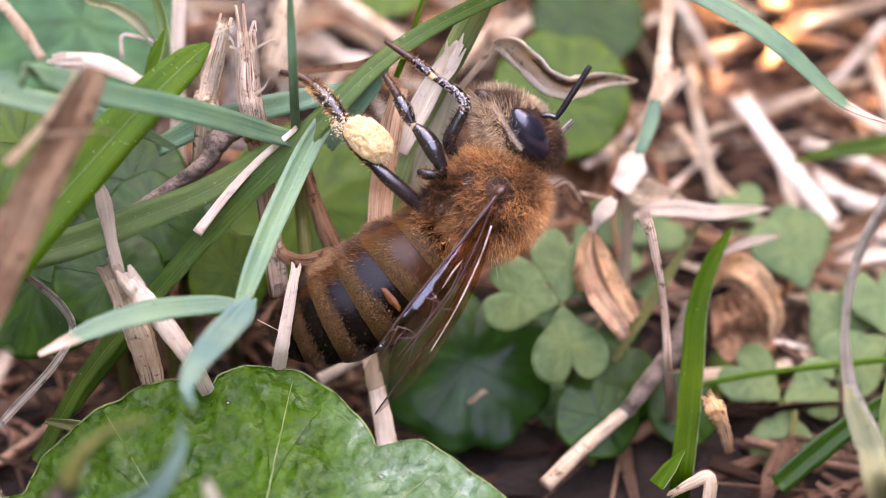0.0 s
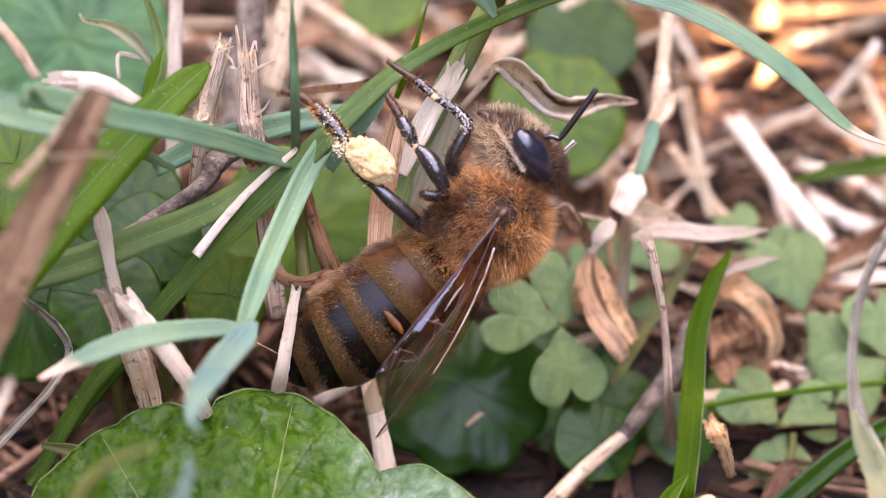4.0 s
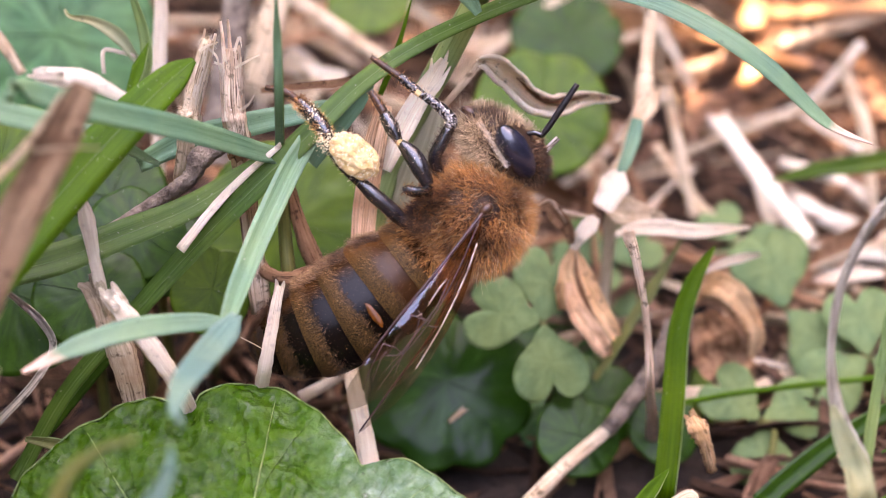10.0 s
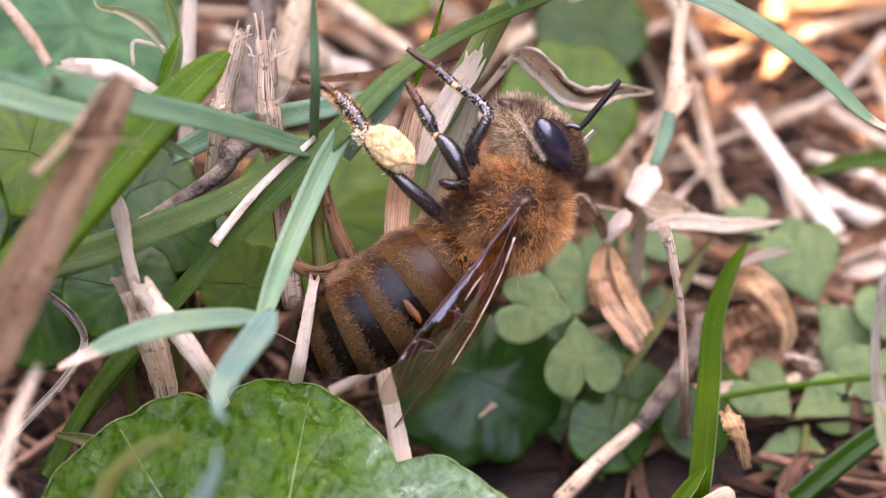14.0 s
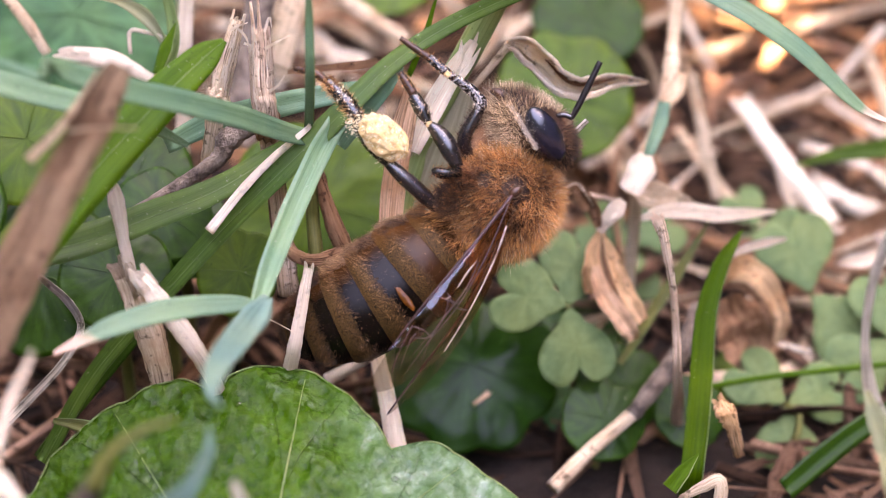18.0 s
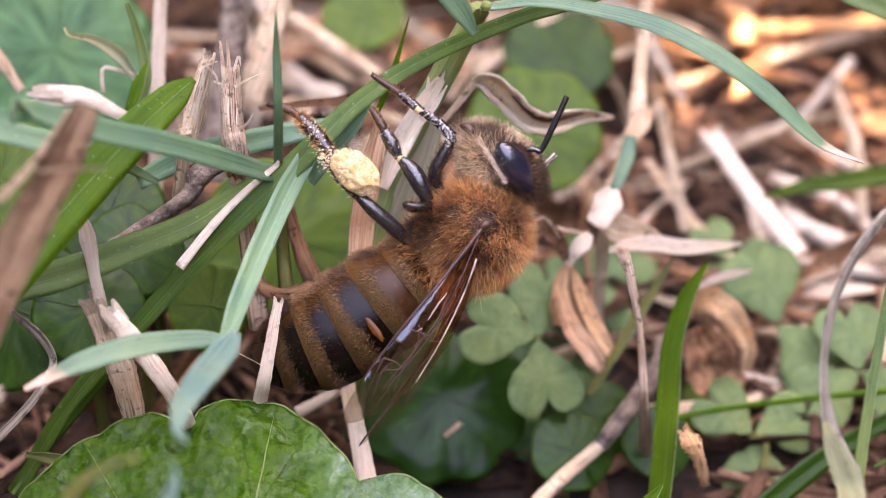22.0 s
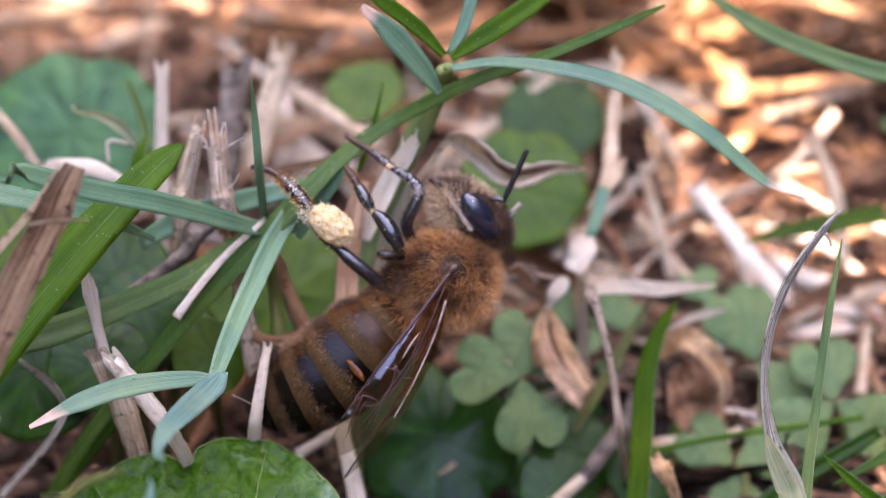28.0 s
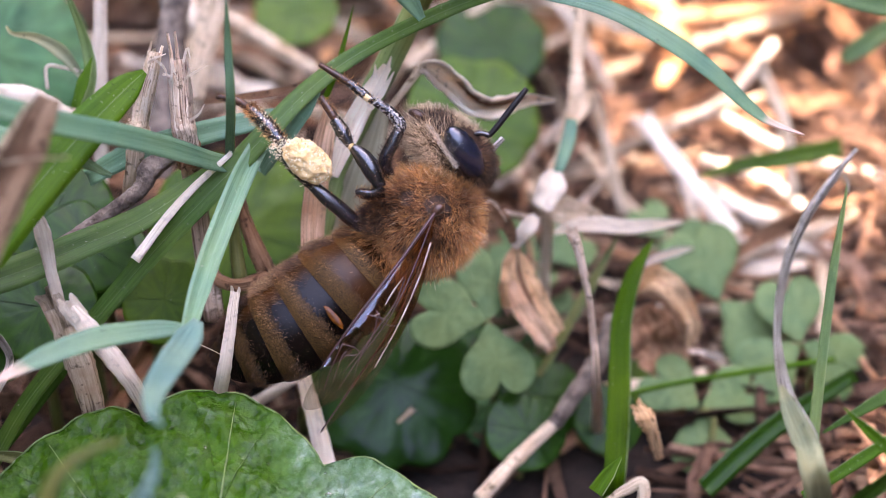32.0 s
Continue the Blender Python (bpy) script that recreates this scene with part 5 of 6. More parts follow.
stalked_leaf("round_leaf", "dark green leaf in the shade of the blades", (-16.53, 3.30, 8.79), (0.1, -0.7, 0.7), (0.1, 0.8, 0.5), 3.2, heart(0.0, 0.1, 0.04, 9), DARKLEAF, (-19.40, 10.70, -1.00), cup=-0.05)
stalked_leaf("round_leaf", "green leaf at the edge of the grass", (-16.93, 5.08, 13.86), (0.3, -0.7, 0.6), (0.1, 0.8, 0.5), 2.6, heart(0.0, 0.1, 0.04, 9), BACKLEAF, (-21.28, 15.47, -1.00), cup=-0.05)
stalked_leaf("round_leaf", "small green leaf beside the abdomen", (-8.73, 2.56, 9.50), (0.2, -0.8, 0.55), (0.1, 0.8, 0.5), 1.7, heart(0.05, 0.1, 0.03, 7), BACKLEAF, (-10.27, 10.70, -1.00), cup=-0.1)
stalked_leaf("round_leaf", "blue-green low leaf under the clover", (5.46, 8.43, -0.33), (0.1, -0.5, 0.85), (0.6, 0.8, 0.2), 2.3, heart(0.0, 0.1, 0.05, 7), BLUELEAF, (5.38, 6.81, -1.00), cup=-0.05)


def obcordate(a):
    """A clover leaflet: two round lobes with a notch between them, narrowing to the stalk."""
    deg = abs((math.degrees(a) + 180) % 360 - 180)
    return float(np.interp(deg, [0, 6, 14, 24, 38, 55, 75, 100, 125, 150, 180], [0.52, 0.66, 0.89, 1.04, 1.12, 1.13, 1.04, 0.86, 0.72, 0.70, 1.0]))


def clover(label, hub, normal, turn, size, root, material=CLOVER, angles=(0, 120, 240)):
    """A clover leaf: three notched leaflets round a hub on a thin stalk."""
    base = rooted("clover", root, label, "clover", "clover leaves")
    x, y, z = basis(normal, (0.0, 1.0, 0.2))
    for a in angles:
        r = radians(a + turn)
        out = x * math.sin(r) + y * math.cos(r)
        n2 = (z + out * random.uniform(-0.15, 0.3)).normalized()
        c = V3(hub) + out * size * 0.56
        part("leaflet", round_leaf(Shape(), c, n2, out, size * 0.53, obcordate, cup=-0.06, veins=2, relief=0.03, thick=0.08, rings=12, seg=72), material, base)
    h = V3(hub)
    part("leaf_stalk", tube(Shape(), [h, h * 0.6 + V3(root) * 0.4 + V3((0.5, 0.3, 0.4)), root], [0.14, 0.16, 0.18], 12, 6), OLIVE, base)
    return base


clover("pale green three-part clover leaf below the bee", (4.34, 6.12, 5.66), (0.05, -0.72, 0.7), 0, 3.07, (4.80, 8.0, -1.00), angles=(282, 168, 8))
clover("pale green clover leaf beside a dry curl", (15.79, 11.49, 2.97), (-0.1, -0.72, 0.7), 0, 3.5, (16.06, 10.70, -1.00), angles=(348, 140))
clover("pale green clover leaf low in the litter", (14.05, 6.55, 0.41), (0.0, -0.65, 0.75), 0, 2.7, (14.07, 4.40, -1.00), angles=(312, 72, 182))
clover("pale green clover leaf at the edge", (18.99, 8.74, 2.20), (0.0, -0.7, 0.7), 0, 3.0, (19.25, 8.07, -1.00), angles=(352, 238, 120))
clover("small clover leaf behind the dead stem", (8.23, 16.89, 2.31), (0.0, -0.7, 0.7), 60, 2.6, (8.46, 17.52, -1.00))
clover("pale clover leaf behind the hook", (14.74, 19.03, 2.02), (0.0, -0.7, 0.7), 90, 2.2, (15.11, 19.67, -1.00))

# low leaves that fill gaps; the last three are added as darkness
for at, size, material, words in (((-13.22, 6.76, 11.28), 2.4, DARKLEAF, "dark green leaf under the crossing blades"), ((-11.42, 6.54, 8.93), 2.0, DARKLEAF, "dark green leaf in deep shade"), ((-13.44, 2.38, 9.45), 2.2, DARKLEAF, "dark green leaf low in the grass"), ((-12.05, 5.39, 10.41), 2.0, DARKLEAF, "dark green leaf behind the broad blade"), ((-18.54, -3.66, 15.94), 3.0, DARKLEAF, "dark green leaf beside the brown blade"), ((-18.05, -7.82, 14.33), 2.4, DARKLEAF, "dark green leaf at the foot of the blade"), ((13.14, 10.45, -0.83), 1.7, BACKLEAF, "green leaf low beside the twig end"), ((6.10, 13.73, -1.15), 2.6, DARKLEAF, "dark green leaf behind the clover"), ((6.92, 6.99, 1.10), 2.0, DARKLEAF, "dark leaf added to darken the gap under the clover"), ((9.73, 5.52, 0.77), 1.6, DARKLEAF, "small dark leaf added to darken the litter"), ((5.86, 3.89, 1.58), 1.8, DARKLEAF, "dark low leaf added as shade beside the round leaf")):
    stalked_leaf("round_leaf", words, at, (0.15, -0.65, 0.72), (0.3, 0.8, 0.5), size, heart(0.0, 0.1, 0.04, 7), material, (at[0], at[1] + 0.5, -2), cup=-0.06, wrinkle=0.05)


# ---- litter ----
def litter_piece(sh, rng, x, y, z, length, radius):
    a, tilt = rng.uniform(0, math.pi), rng.gauss(0, 0.22)
    d = V3((math.cos(a) * math.cos(tilt), math.sin(a) * math.cos(tilt), math.sin(tilt)))
    c, bend = V3((x, y, z)), V3((rng.gauss(0, 0.12), rng.gauss(0, 0.12), rng.gauss(0, 0.10))) * length
    pts = [c - d * length / 2, c + bend, c + d * length / 2]
    if rng.random() < 0.45:
        blade(sh, pts, [radius * 1.2, radius * 3.2, radius * 2.4, radius * 0.4], rng.uniform(0.1, 0.9), rng.uniform(-60, 60), rng.uniform(-120, 120), 0.08, 7, 0.2, crumple=0.5)
    else:
        tube(sh, pts, [radius * rng.uniform(0.6, 1), radius, radius * rng.uniform(0.5, 1)], 6, 6, 0.15, rng.uniform(0.5, 1))


def build_litter():
    rng = random.Random(11)
    sh = Shape()
    for i in range(6500):
        y = -34 + 160 * rng.random() ** 1.25
        x = rng.uniform(-1, 1) * (32 + 0.36 * max(y, 0)) + 3
        # the hollow under the bee holds little litter, and that lies low
        hollow = -6 < x < 13 and -6 < y < 13
        litter_piece(Shape() if hollow and i % 3 else sh, rng, x, y, rng.uniform(-2.6, -1.6 if hollow else 1.6 if y > 8 else 0.2), rng.uniform(3, 13), 0.07 + 0.26 * rng.random() ** 2)
    thing("litter", sh, LITTER, "matted carpet of tan dead grass and straw bits", "litter", kind="stuff")
    kinds = (STRAW, STRAW, STRAW_BROWN, STRAW_WHITE, STRAW_BROWN)
    for i in range(170):
        y = rng.uniform(10, 75)
        x = rng.uniform(-1, 1) * (16 + 0.33 * y) + 4
        one = Shape()
        litter_piece(one, rng, x, y, rng.uniform(0.2, 1.6 + y * 0.05), rng.uniform(7, 18), rng.uniform(0.14, 0.42))
        thing("straw", one, kinds[i % 5], "loose piece of dead grass lying in the litter", "straw", "dry straws")
    rust = Shape()
    for i in range(150):
        litter_piece(rust, rng, rng.uniform(-12, 45), rng.uniform(48, 72), rng.uniform(0, 9), rng.uniform(15, 32), rng.uniform(0.2, 0.5))
    thing("rusty_grass", rust, RUST, "tangle of rust-coloured dead grass", "dry grass", kind="stuff")


build_litter()


# ---- unseen shrub, added to shade the bee ----
def build_shade_shrub():
    rng = random.Random(5)
    base = tagged(new("unseen_shade_shrub"), "unseen leafy branch added to shade the lawn", "shrub")
    crown, spray, loose = Shape(), Shape(), Shape()
    for i in range(572):
        if i < 355:
            q = V3((rng.uniform(-70, 9), rng.uniform(-55, 66), 6))
        elif i < 505:
            q = V3((rng.uniform(6, 48), rng.uniform(-55, 15), 5))
        elif i < 524:
            q = V3((rng.uniform(12, 60), rng.uniform(18, 62), 4))
        elif i < 540:
            q = V3((rng.uniform(4, 17), rng.uniform(12, 24), 2))
        else:
            q = V3((rng.uniform(10, 45), rng.uniform(24, 60), 3))
        # a gap among the added leaves leaves room for a sun patch
        if (q - V3((7.5, 9.7, q.z))).length < 6.8:
            continue
        c = q + SUN * rng.uniform(260, 380)
        n = (SUN + V3((rng.gauss(0, 0.3), rng.gauss(0, 0.3), rng.gauss(0, 0.3)))).normalized()
        lifted = 18 < q.x < 38 and -1 < q.y < 15
        round_leaf(spray if 355 <= i < 505 and not lifted else loose if lifted or i >= 540 or 505 <= i < 524 else crown, c, n, n.orthogonal(), rng.uniform(6, 10) if i < 505 or 524 <= i < 540 else rng.uniform(3, 6.5), heart(0.15, 0.1, 0.0, 3), 0.1, 2, 0.05, 0.25, 3, 14)
    part("crown", crown, GREEN_DEEP, base)
    part("branch", tube(Shape(), [(420, 330, -5), (400, 320, 160), (300, 260, 270), (160, 150, 250), (100, 90, 215)], [8, 7, 5, 3, 1.5], 30, 8, 0.1), BARK, base)
    tip = tagged(new("unseen_shade_shrub"), "unseen leafy spray added as shade, shifted to let sun in", "shrub")
    part("crown", spray, GREEN_DEEP, tip)
    part("branch", tube(Shape(), [(460, 300, -5), (440, 280, 160), (330, 180, 270), (190, 80, 290), (130, 40, 285)], [7, 6, 4, 2.5, 1.2], 30, 8, 0.1), BARK, tip)
    twig = tagged(new("unseen_shade_shrub"), "unseen sparse twig added to dapple the sun, moved aside late", "shrub")
    part("crown", loose, GREEN_DEEP, twig)
    part("branch", tube(Shape(), [(480, 380, -5), (460, 360, 180), (360, 260, 300), (220, 140, 320), (150, 110, 315)], [6, 5, 3.5, 2, 1], 30, 8, 0.1), BARK, twig)
    return base, tip, twig


shrub, spray, loose = build_shade_shrub()


# ---- the bee ----
def build_bee():
    bee = tagged(new("honey_bee"), "brown furry honey bee on grass carrying cream pollen", "bee")
    # thorax
    tc, tr, tt = (-0.08, 0.04, 0.00), (2.0, 1.88, 1.85), turn_z(32)
    thorax = part("thorax", ellipsoid(Shape(), tc, tr, tt), SKIN, bee, "dark thorax under golden fur")
    back = tt @ V3((-0.6, -0.1, 0.1))
    bald = [V3((-0.87, 1.03, 1.90)), V3((0.37, 0.58, 1.95)), V3((-1.85, 0.10, 0.90))]
    roots, norms = on_ellipsoid(tc, tr, tt, 24000, 2, lambda d: d.z > -0.55)
    keep = [i for i, r in enumerate(roots) if all((r - q).length > 0.55 or i % 7 == 0 for q in bald)]
    part("fur", hairs(Shape(), [roots[i] for i in keep], [norms[i] for i in keep], back * 0.9, 0.50, 0.0125, 3, 0.36, 0.2), FUR, thorax, "dense golden-brown fur")
    roots, norms = on_ellipsoid(tc, tr, tt, 1600, 8, lambda d: d.z > -0.55)
    part("fur", hairs(Shape(), roots, norms, back * 0.6, 0.66, 0.014, 4), FUR_PALE, thorax, "longer pale hairs")
    roots, norms = on_ellipsoid((-1.75, -0.99, 0.00), (1.0, 1.5, 1.5), tt, 3600, 31, lambda d: d.z > -0.3)
    part("fur", hairs(Shape(), roots, norms, back * 0.9, 0.55, 0.013, 32, 0.3), FUR, thorax, "brown fur at the waist")
    roots, norms = on_ellipsoid((-1.82, 0.18, 1.10), (0.62, 0.50, 0.75), tt, 2200, 33, lambda d: d.z > -0.3)
    part("fur", hairs(Shape(), roots, norms, back * 0.7, 0.4, 0.014, 34, 0.4), FUR_DARK, thorax, "dark fur above the legs")
    part("tegula", ellipsoid(Shape(), (0.29, 0.37, 2.05), (0.30, 0.2, 0.22), turn_z(35), 14, 10), CHITIN_BROWN, thorax, "brown wing joint plate")
    # head
    hc, hr, ht = (0.99, 2.72, -0.15), (1.95, 1.12, 1.65), turn_z(-40)
    head = part("head", ellipsoid(Shape(), hc, hr, ht), SKIN, bee, "dark head with pale fur")
    ec = (1.38, 2.43, 1.30)
    part("eye", ellipsoid(Shape(), ec, (1.14, 0.56, 0.50), turn_z(-57) @ Matrix.Rotation(radians(20), 3, "Y"), 32, 22), EYE, head, "large glossy dark compound eye")
    face = turn_z(-40) @ V3((-0.35, 0.5, 0.1))
    roots, norms = on_ellipsoid(hc, hr, ht, 5200, 5, lambda d: d.z > -0.5 and d.x < 0.45)
    ok = [i for i, r in enumerate(roots) if (r - V3(ec)).length > 0.95]
    part("fur", hairs(Shape(), [roots[i] for i in ok], [norms[i] for i in ok], face * 0.6, 0.3, 0.013, 6), FUR_PALE, head, "pale tan facial hair")
    roots, norms = on_ellipsoid(hc, (hr[0] * 1.0, hr[1], hr[2]), ht, 2600, 7, lambda d: d.x > 0.3 and d.z > -0.5)
    part("fur", hairs(Shape(), roots, norms, (0, -0.2, 0), 0.26, 0.014, 8), FUR_CROWN, head, "brown hair on the crown")
    roots, norms = on_ellipsoid(hc, hr, ht, 1700, 9, lambda d: d.x < 0.2 and d.y < 0.1 and d.z > -0.2)
    part("fur", hairs(Shape(), roots, norms, face * 0.9, 0.5, 0.014, 10), FUR_PALE, head, "pale fringe of the cheek")
    jaw = Shape()
    tube(jaw, [(0.12, 3.58, 0.80), (-0.25, 3.89, 0.95), (-0.54, 4.02, 0.85)], [0.2, 0.2, 0.10], 8, 8)
    part("mandible", jaw, CHITIN_BROWN, head, "reddish brown mandible")
    rim = spline([(0.16, 3.54, 1.10), (0.45, 3.09, 1.32), (0.78, 2.51, 1.48), (1.11, 1.98, 1.42)], 40)
    roots = [rim[i % 40] + V3((0.008 * (i % 17) - 0.12, 0.005 * (i % 13) - 0.06, 0.12)) for i in range(1500)]
    part("cheek", hairs(Shape(), roots, [V3((-0.5, -0.3, 0.8))] * 1500, (0.3, -0.4, 0), 0.15, 0.014, 12, 0.8), FUR_GREY, head, "greyish felt strip along the eye")
    # antennae
    origin = V3((2.31, 3.03, 1.00))
    scape = tube(Shape(), [(1.77, 3.11, 0.85), (2.06, 3.15, 0.95), (2.35, 3.05, 1.00)], [0.09, 0.10, 0.11], 8, 8)
    part("antenna_base", scape, CHITIN, bee, "short black antenna base")
    ant = tube(Shape(), [V3((0, 0, 0)), V3((2.58, 3.34, 1.05)) - origin, V3((3.09, 4.02, 1.15)) - origin, V3((3.67, 4.80, 1.20)) - origin], [0.09, 0.11, 0.115, 0.10], 16, 8, 0.05)
    antenna = part("antenna", ant, ANTENNA_BLACK, bee, "black elbowed antenna")
    antenna.location = origin * MM
    far = Shape()
    tube(far, [(2.16, 2.27, -1.00), (2.68, 2.72, -1.00), (3.05, 3.09, -1.00)], [0.09, 0.11, 0.10], 10, 8)
    part("antenna", far, STRAW_GREY, bee, "greyish far antenna")
    # abdomen
    axis = spline([(-1.65, -1.07, 0.00), (-2.37, -1.61, 0.00), (-3.40, -2.37, 0.00), (-4.70, -3.30, -0.05), (-6.08, -3.96, -0.15), (-7.31, -4.37, -0.30), (-8.34, -4.57, -0.45)], 61)
    tang = tangents(axis)

    def radius(s):
        return float(np.interp(s, [0, 0.12, 0.3, 0.5, 0.68, 0.85, 0.95, 1.0], [0.75, 1.55, 1.95, 2.03, 1.80, 1.25, 0.7, 0.15]))

    def bulge(v):
        """Each ring swells towards its rear edge and laps over the next."""
        return float(np.interp(v, [0, 0.2, 0.45, 0.75, 0.95, 1], [0.94, 0.968, 1.0, 1.018, 1.012, 0.985]))

    waist = V3((-2.16, -1.13, 0.00))
    core = Shape()
    tube(core, [axis[k] - waist for k in range(0, 61, 6)], [radius(k / 60) * 0.93 for k in range(0, 61, 6)], 40, 24)
    abdomen = part("abdomen", core, SKIN, bee, "banded brown abdomen")
    abdomen.location = waist * MM
    cuts = [0.0, 0.17, 0.34, 0.50, 0.65, 0.80, 1.0]
    for i in range(6):
        sh, rows, uvs = Shape(), [], []
        s0, s1 = cuts[i], min(1.0, cuts[i + 1] + 0.035)
        for a in range(13):
            v = a / 12
            s = s0 + (s1 - s0) * v
            k = s * 60
            j = min(int(k), 59)
            c, t = axis[j].lerp(axis[j + 1], k - j), tang[j]
            side = t.cross(V3((0, 0, 1))).normalized()
            r = radius(s) * bulge(v)
            rows.append([c - waist + side * math.cos(q) * r + V3((0, 0, 1)) * math.sin(q) * r for q in [2 * math.pi * b / 40 for b in range(40)]])
            uvs.append([(b / 40, v) for b in range(40)])
        sh.grid(rows, uvs, True)
        part("abdomen_ring", sh, BAND_AMBER if i < 2 else BAND, abdomen, "dark brown ring with a tan felt band")
        rng = random.Random(40 + i)
        pts, nrm, pts2, nrm2 = [], [], [], []
        for _ in range(8500):
            v = rng.random()
            s = s0 + (cuts[i + 1] - s0) * v
            k = s * 60
            j = min(int(k), 59)
            c, t = axis[j].lerp(axis[j + 1], k - j), tang[j]
            side = t.cross(V3((0, 0, 1))).normalized()
            q = rng.uniform(-0.6, math.pi + 0.6)
            n = side * math.cos(q) + V3((0, 0, 1)) * math.sin(q)
            belly = math.cos(q) > 0.82
            p = c - waist + n * radius(s) * bulge(v) * 0.99
            if belly or (math.cos(q) > 0.45 and rng.random() < 0.10):
                pts2.append(p), nrm2.append(n)
            elif rng.random() < float(np.interp(v + 0.07 * math.sin(q * 7 + i), [0, 0.06, 0.14, 0.56, 0.72, 1], [0.3, 0.15, 0.02, 0.02, 0.4, 0.5])):
                pts.append(p), nrm.append(n)
        part("hair_band", hairs(Shape(), pts, nrm, tang[30] * 1.2, 0.12, 0.011, 50 + i, 0.4), FUR_TAN if i < 5 else FUR_DARK, abdomen, "short tan hairs")
        part("hair_band", hairs(Shape(), pts2, nrm2, tang[30] * 1.0, 0.27, 0.010, 70 + i, 0.3), FUR_TAN if i < 4 else FUR_DARK, abdomen, "longer pale belly hairs")
    spot = Shape()
    ellipsoid(spot, V3((-3.65, -3.33, 1.97)) - waist, (0.50, 0.14, 0.035), turn_z(-55), 18, 10, 0.35)
    part("spot", spot, plain_material("amber_spot", (0.045, 0.012, 0.002), (0.14, 0.040, 0.004), 3.0, 0.25, 0.25), abdomen, "amber spot on the abdomen")

    # legs
    def limb(name, pts, radii, material, parent, label="", seed=0, fuzz=0, fur=FUR_PALE, ln=0.2):
        radii = [r * 1.3 for r in radii]
        ob = part(name, tube(Shape(), pts, radii, 14, 10, 0.03), material, parent, label)
        if fuzz:
            rng = random.Random(seed)
            line = spline(pts, 40)
            tg = tangents(line)
            rt, nm = [], []
            for _ in range(fuzz):
                k = rng.randrange(40)
                n = V3((rng.gauss(0, 1), rng.gauss(0, 1), rng.gauss(0, 1))).cross(tg[k]).normalized()
                rt.append(line[k] + n * along(radii, k / 39) * 0.9)
                nm.append(n)
            part("leg_hair", hairs(Shape(), rt, nm, tg[20] * 0.6, ln, 0.02, seed + 1), fur, ob)
        return ob

    hind = limb("hind_leg", [(-2.47, -0.21, 1.00), (-2.97, 0.29, 1.30), (-3.67, 0.91, 1.50), (-4.22, 1.44, 1.60)], [0.17, 0.22, 0.21, 0.15], CHITIN, bee, "black hind leg carrying pollen", 11, 160, FUR, 0.16)
    limb("shin", [(-4.22, 1.40, 1.60), (-4.70, 2.06, 1.65), (-5.23, 2.84, 1.60)], [0.15, 0.27, 0.25], CHITIN, hind, "", 12, 120)
    limb("foot", [(-5.23, 2.93, 1.60), (-5.67, 3.54, 1.55), (-6.14, 4.04, 1.45), (-6.39, 4.28, 1.40)], [0.20, 0.23, 0.19, 0.13], CHITIN, hind, "dark foot dusted with pollen", 13, 900, FUR, 0.2)
    limb("claw", [(-6.34, 4.24, 1.40), (-6.76, 4.53, 1.30), (-7.21, 4.66, 1.20), (-7.54, 4.74, 1.10)], [0.11, 0.12, 0.10, 0.07], CHITIN_BROWN, hind, "rusty brown foot tip", 14, 160, FUR, 0.16)
    load = part("pollen_load", ellipsoid(Shape(), (-4.33, 2.27, 1.95), (0.97, 0.64, 0.62), turn_z(-44), 96, 60, 0.17, 3.4), POLLEN, hind, "lumpy cream-yellow pollen load")
    rng = random.Random(21)
    grains = Shape()
    # crumbs strewn along the foot, heaped where it meets the load
    heel, toe, clump = V3((-5.00, 2.60, 1.75)), V3((-6.12, 4.17, 1.60)), V3((-5.34, 2.72, 1.80))
    for i in range(520):
        if i % 3:
            c = clump + V3((rng.gauss(0, 0.19), rng.gauss(0, 0.19), rng.gauss(0.05, 0.12)))
        else:
            c = heel.lerp(toe, rng.random()) + V3((rng.gauss(0, 0.14), rng.gauss(0, 0.14), rng.gauss(0.12, 0.10)))
        r = 0.008 + 0.026 * rng.random() ** 2
        ellipsoid(grains, c, (r, r, r), None, 6, 4, 0.3)
    roots, norms = on_ellipsoid((-4.33, 2.27, 1.95), (0.97, 0.63, 0.62), turn_z(-44), 900, 24)
    for c in roots:
        r = rng.uniform(0.012, 0.036)
        ellipsoid(grains, c, (r, r, r), None, 6, 4, 0.3)
    part("pollen_grain", grains, POLLEN_PALE, hind, "scattered pale pollen grains")
    roots, norms = on_ellipsoid((-4.33, 2.27, 1.95), (0.96, 0.58, 0.6), turn_z(-44), 520, 22)
    part("leg_hair", hairs(Shape(), roots, norms, (0, 0.3, 0), 0.24, 0.013, 23), FUR_PALE, hind, "pale hairs round the pollen")
    mid = limb("middle_leg", [(-1.65, 0.99, 1.20), (-2.31, 0.99, 1.50), (-2.51, 1.11, 1.60), (-2.02, 1.03, 1.70), (-1.69, 1.28, 1.80)], [0.14, 0.13, 0.11, 0.13, 0.13], CHITIN, bee, "black middle leg", 15, 300, FUR, 0.25)
    limb("thigh", [(-1.73, 1.24, 1.80), (-2.02, 1.85, 1.85), (-2.37, 2.39, 1.85), (-2.72, 2.72, 1.80)], [0.17, 0.27, 0.24, 0.12], CHITIN, mid, "glossy black thigh", 16, 60, FUR_PALE, 0.12)
    limb("shin", [(-2.76, 2.76, 1.80), (-3.01, 3.25, 1.75), (-3.30, 3.75, 1.70)], [0.11, 0.21, 0.17], CHITIN, mid, "", 17, 140)
    limb("joint", [(-2.68, 2.64, 1.82), (-2.80, 2.84, 1.82)], [0.11, 0.10], POLLEN, mid, "pale knee joint")
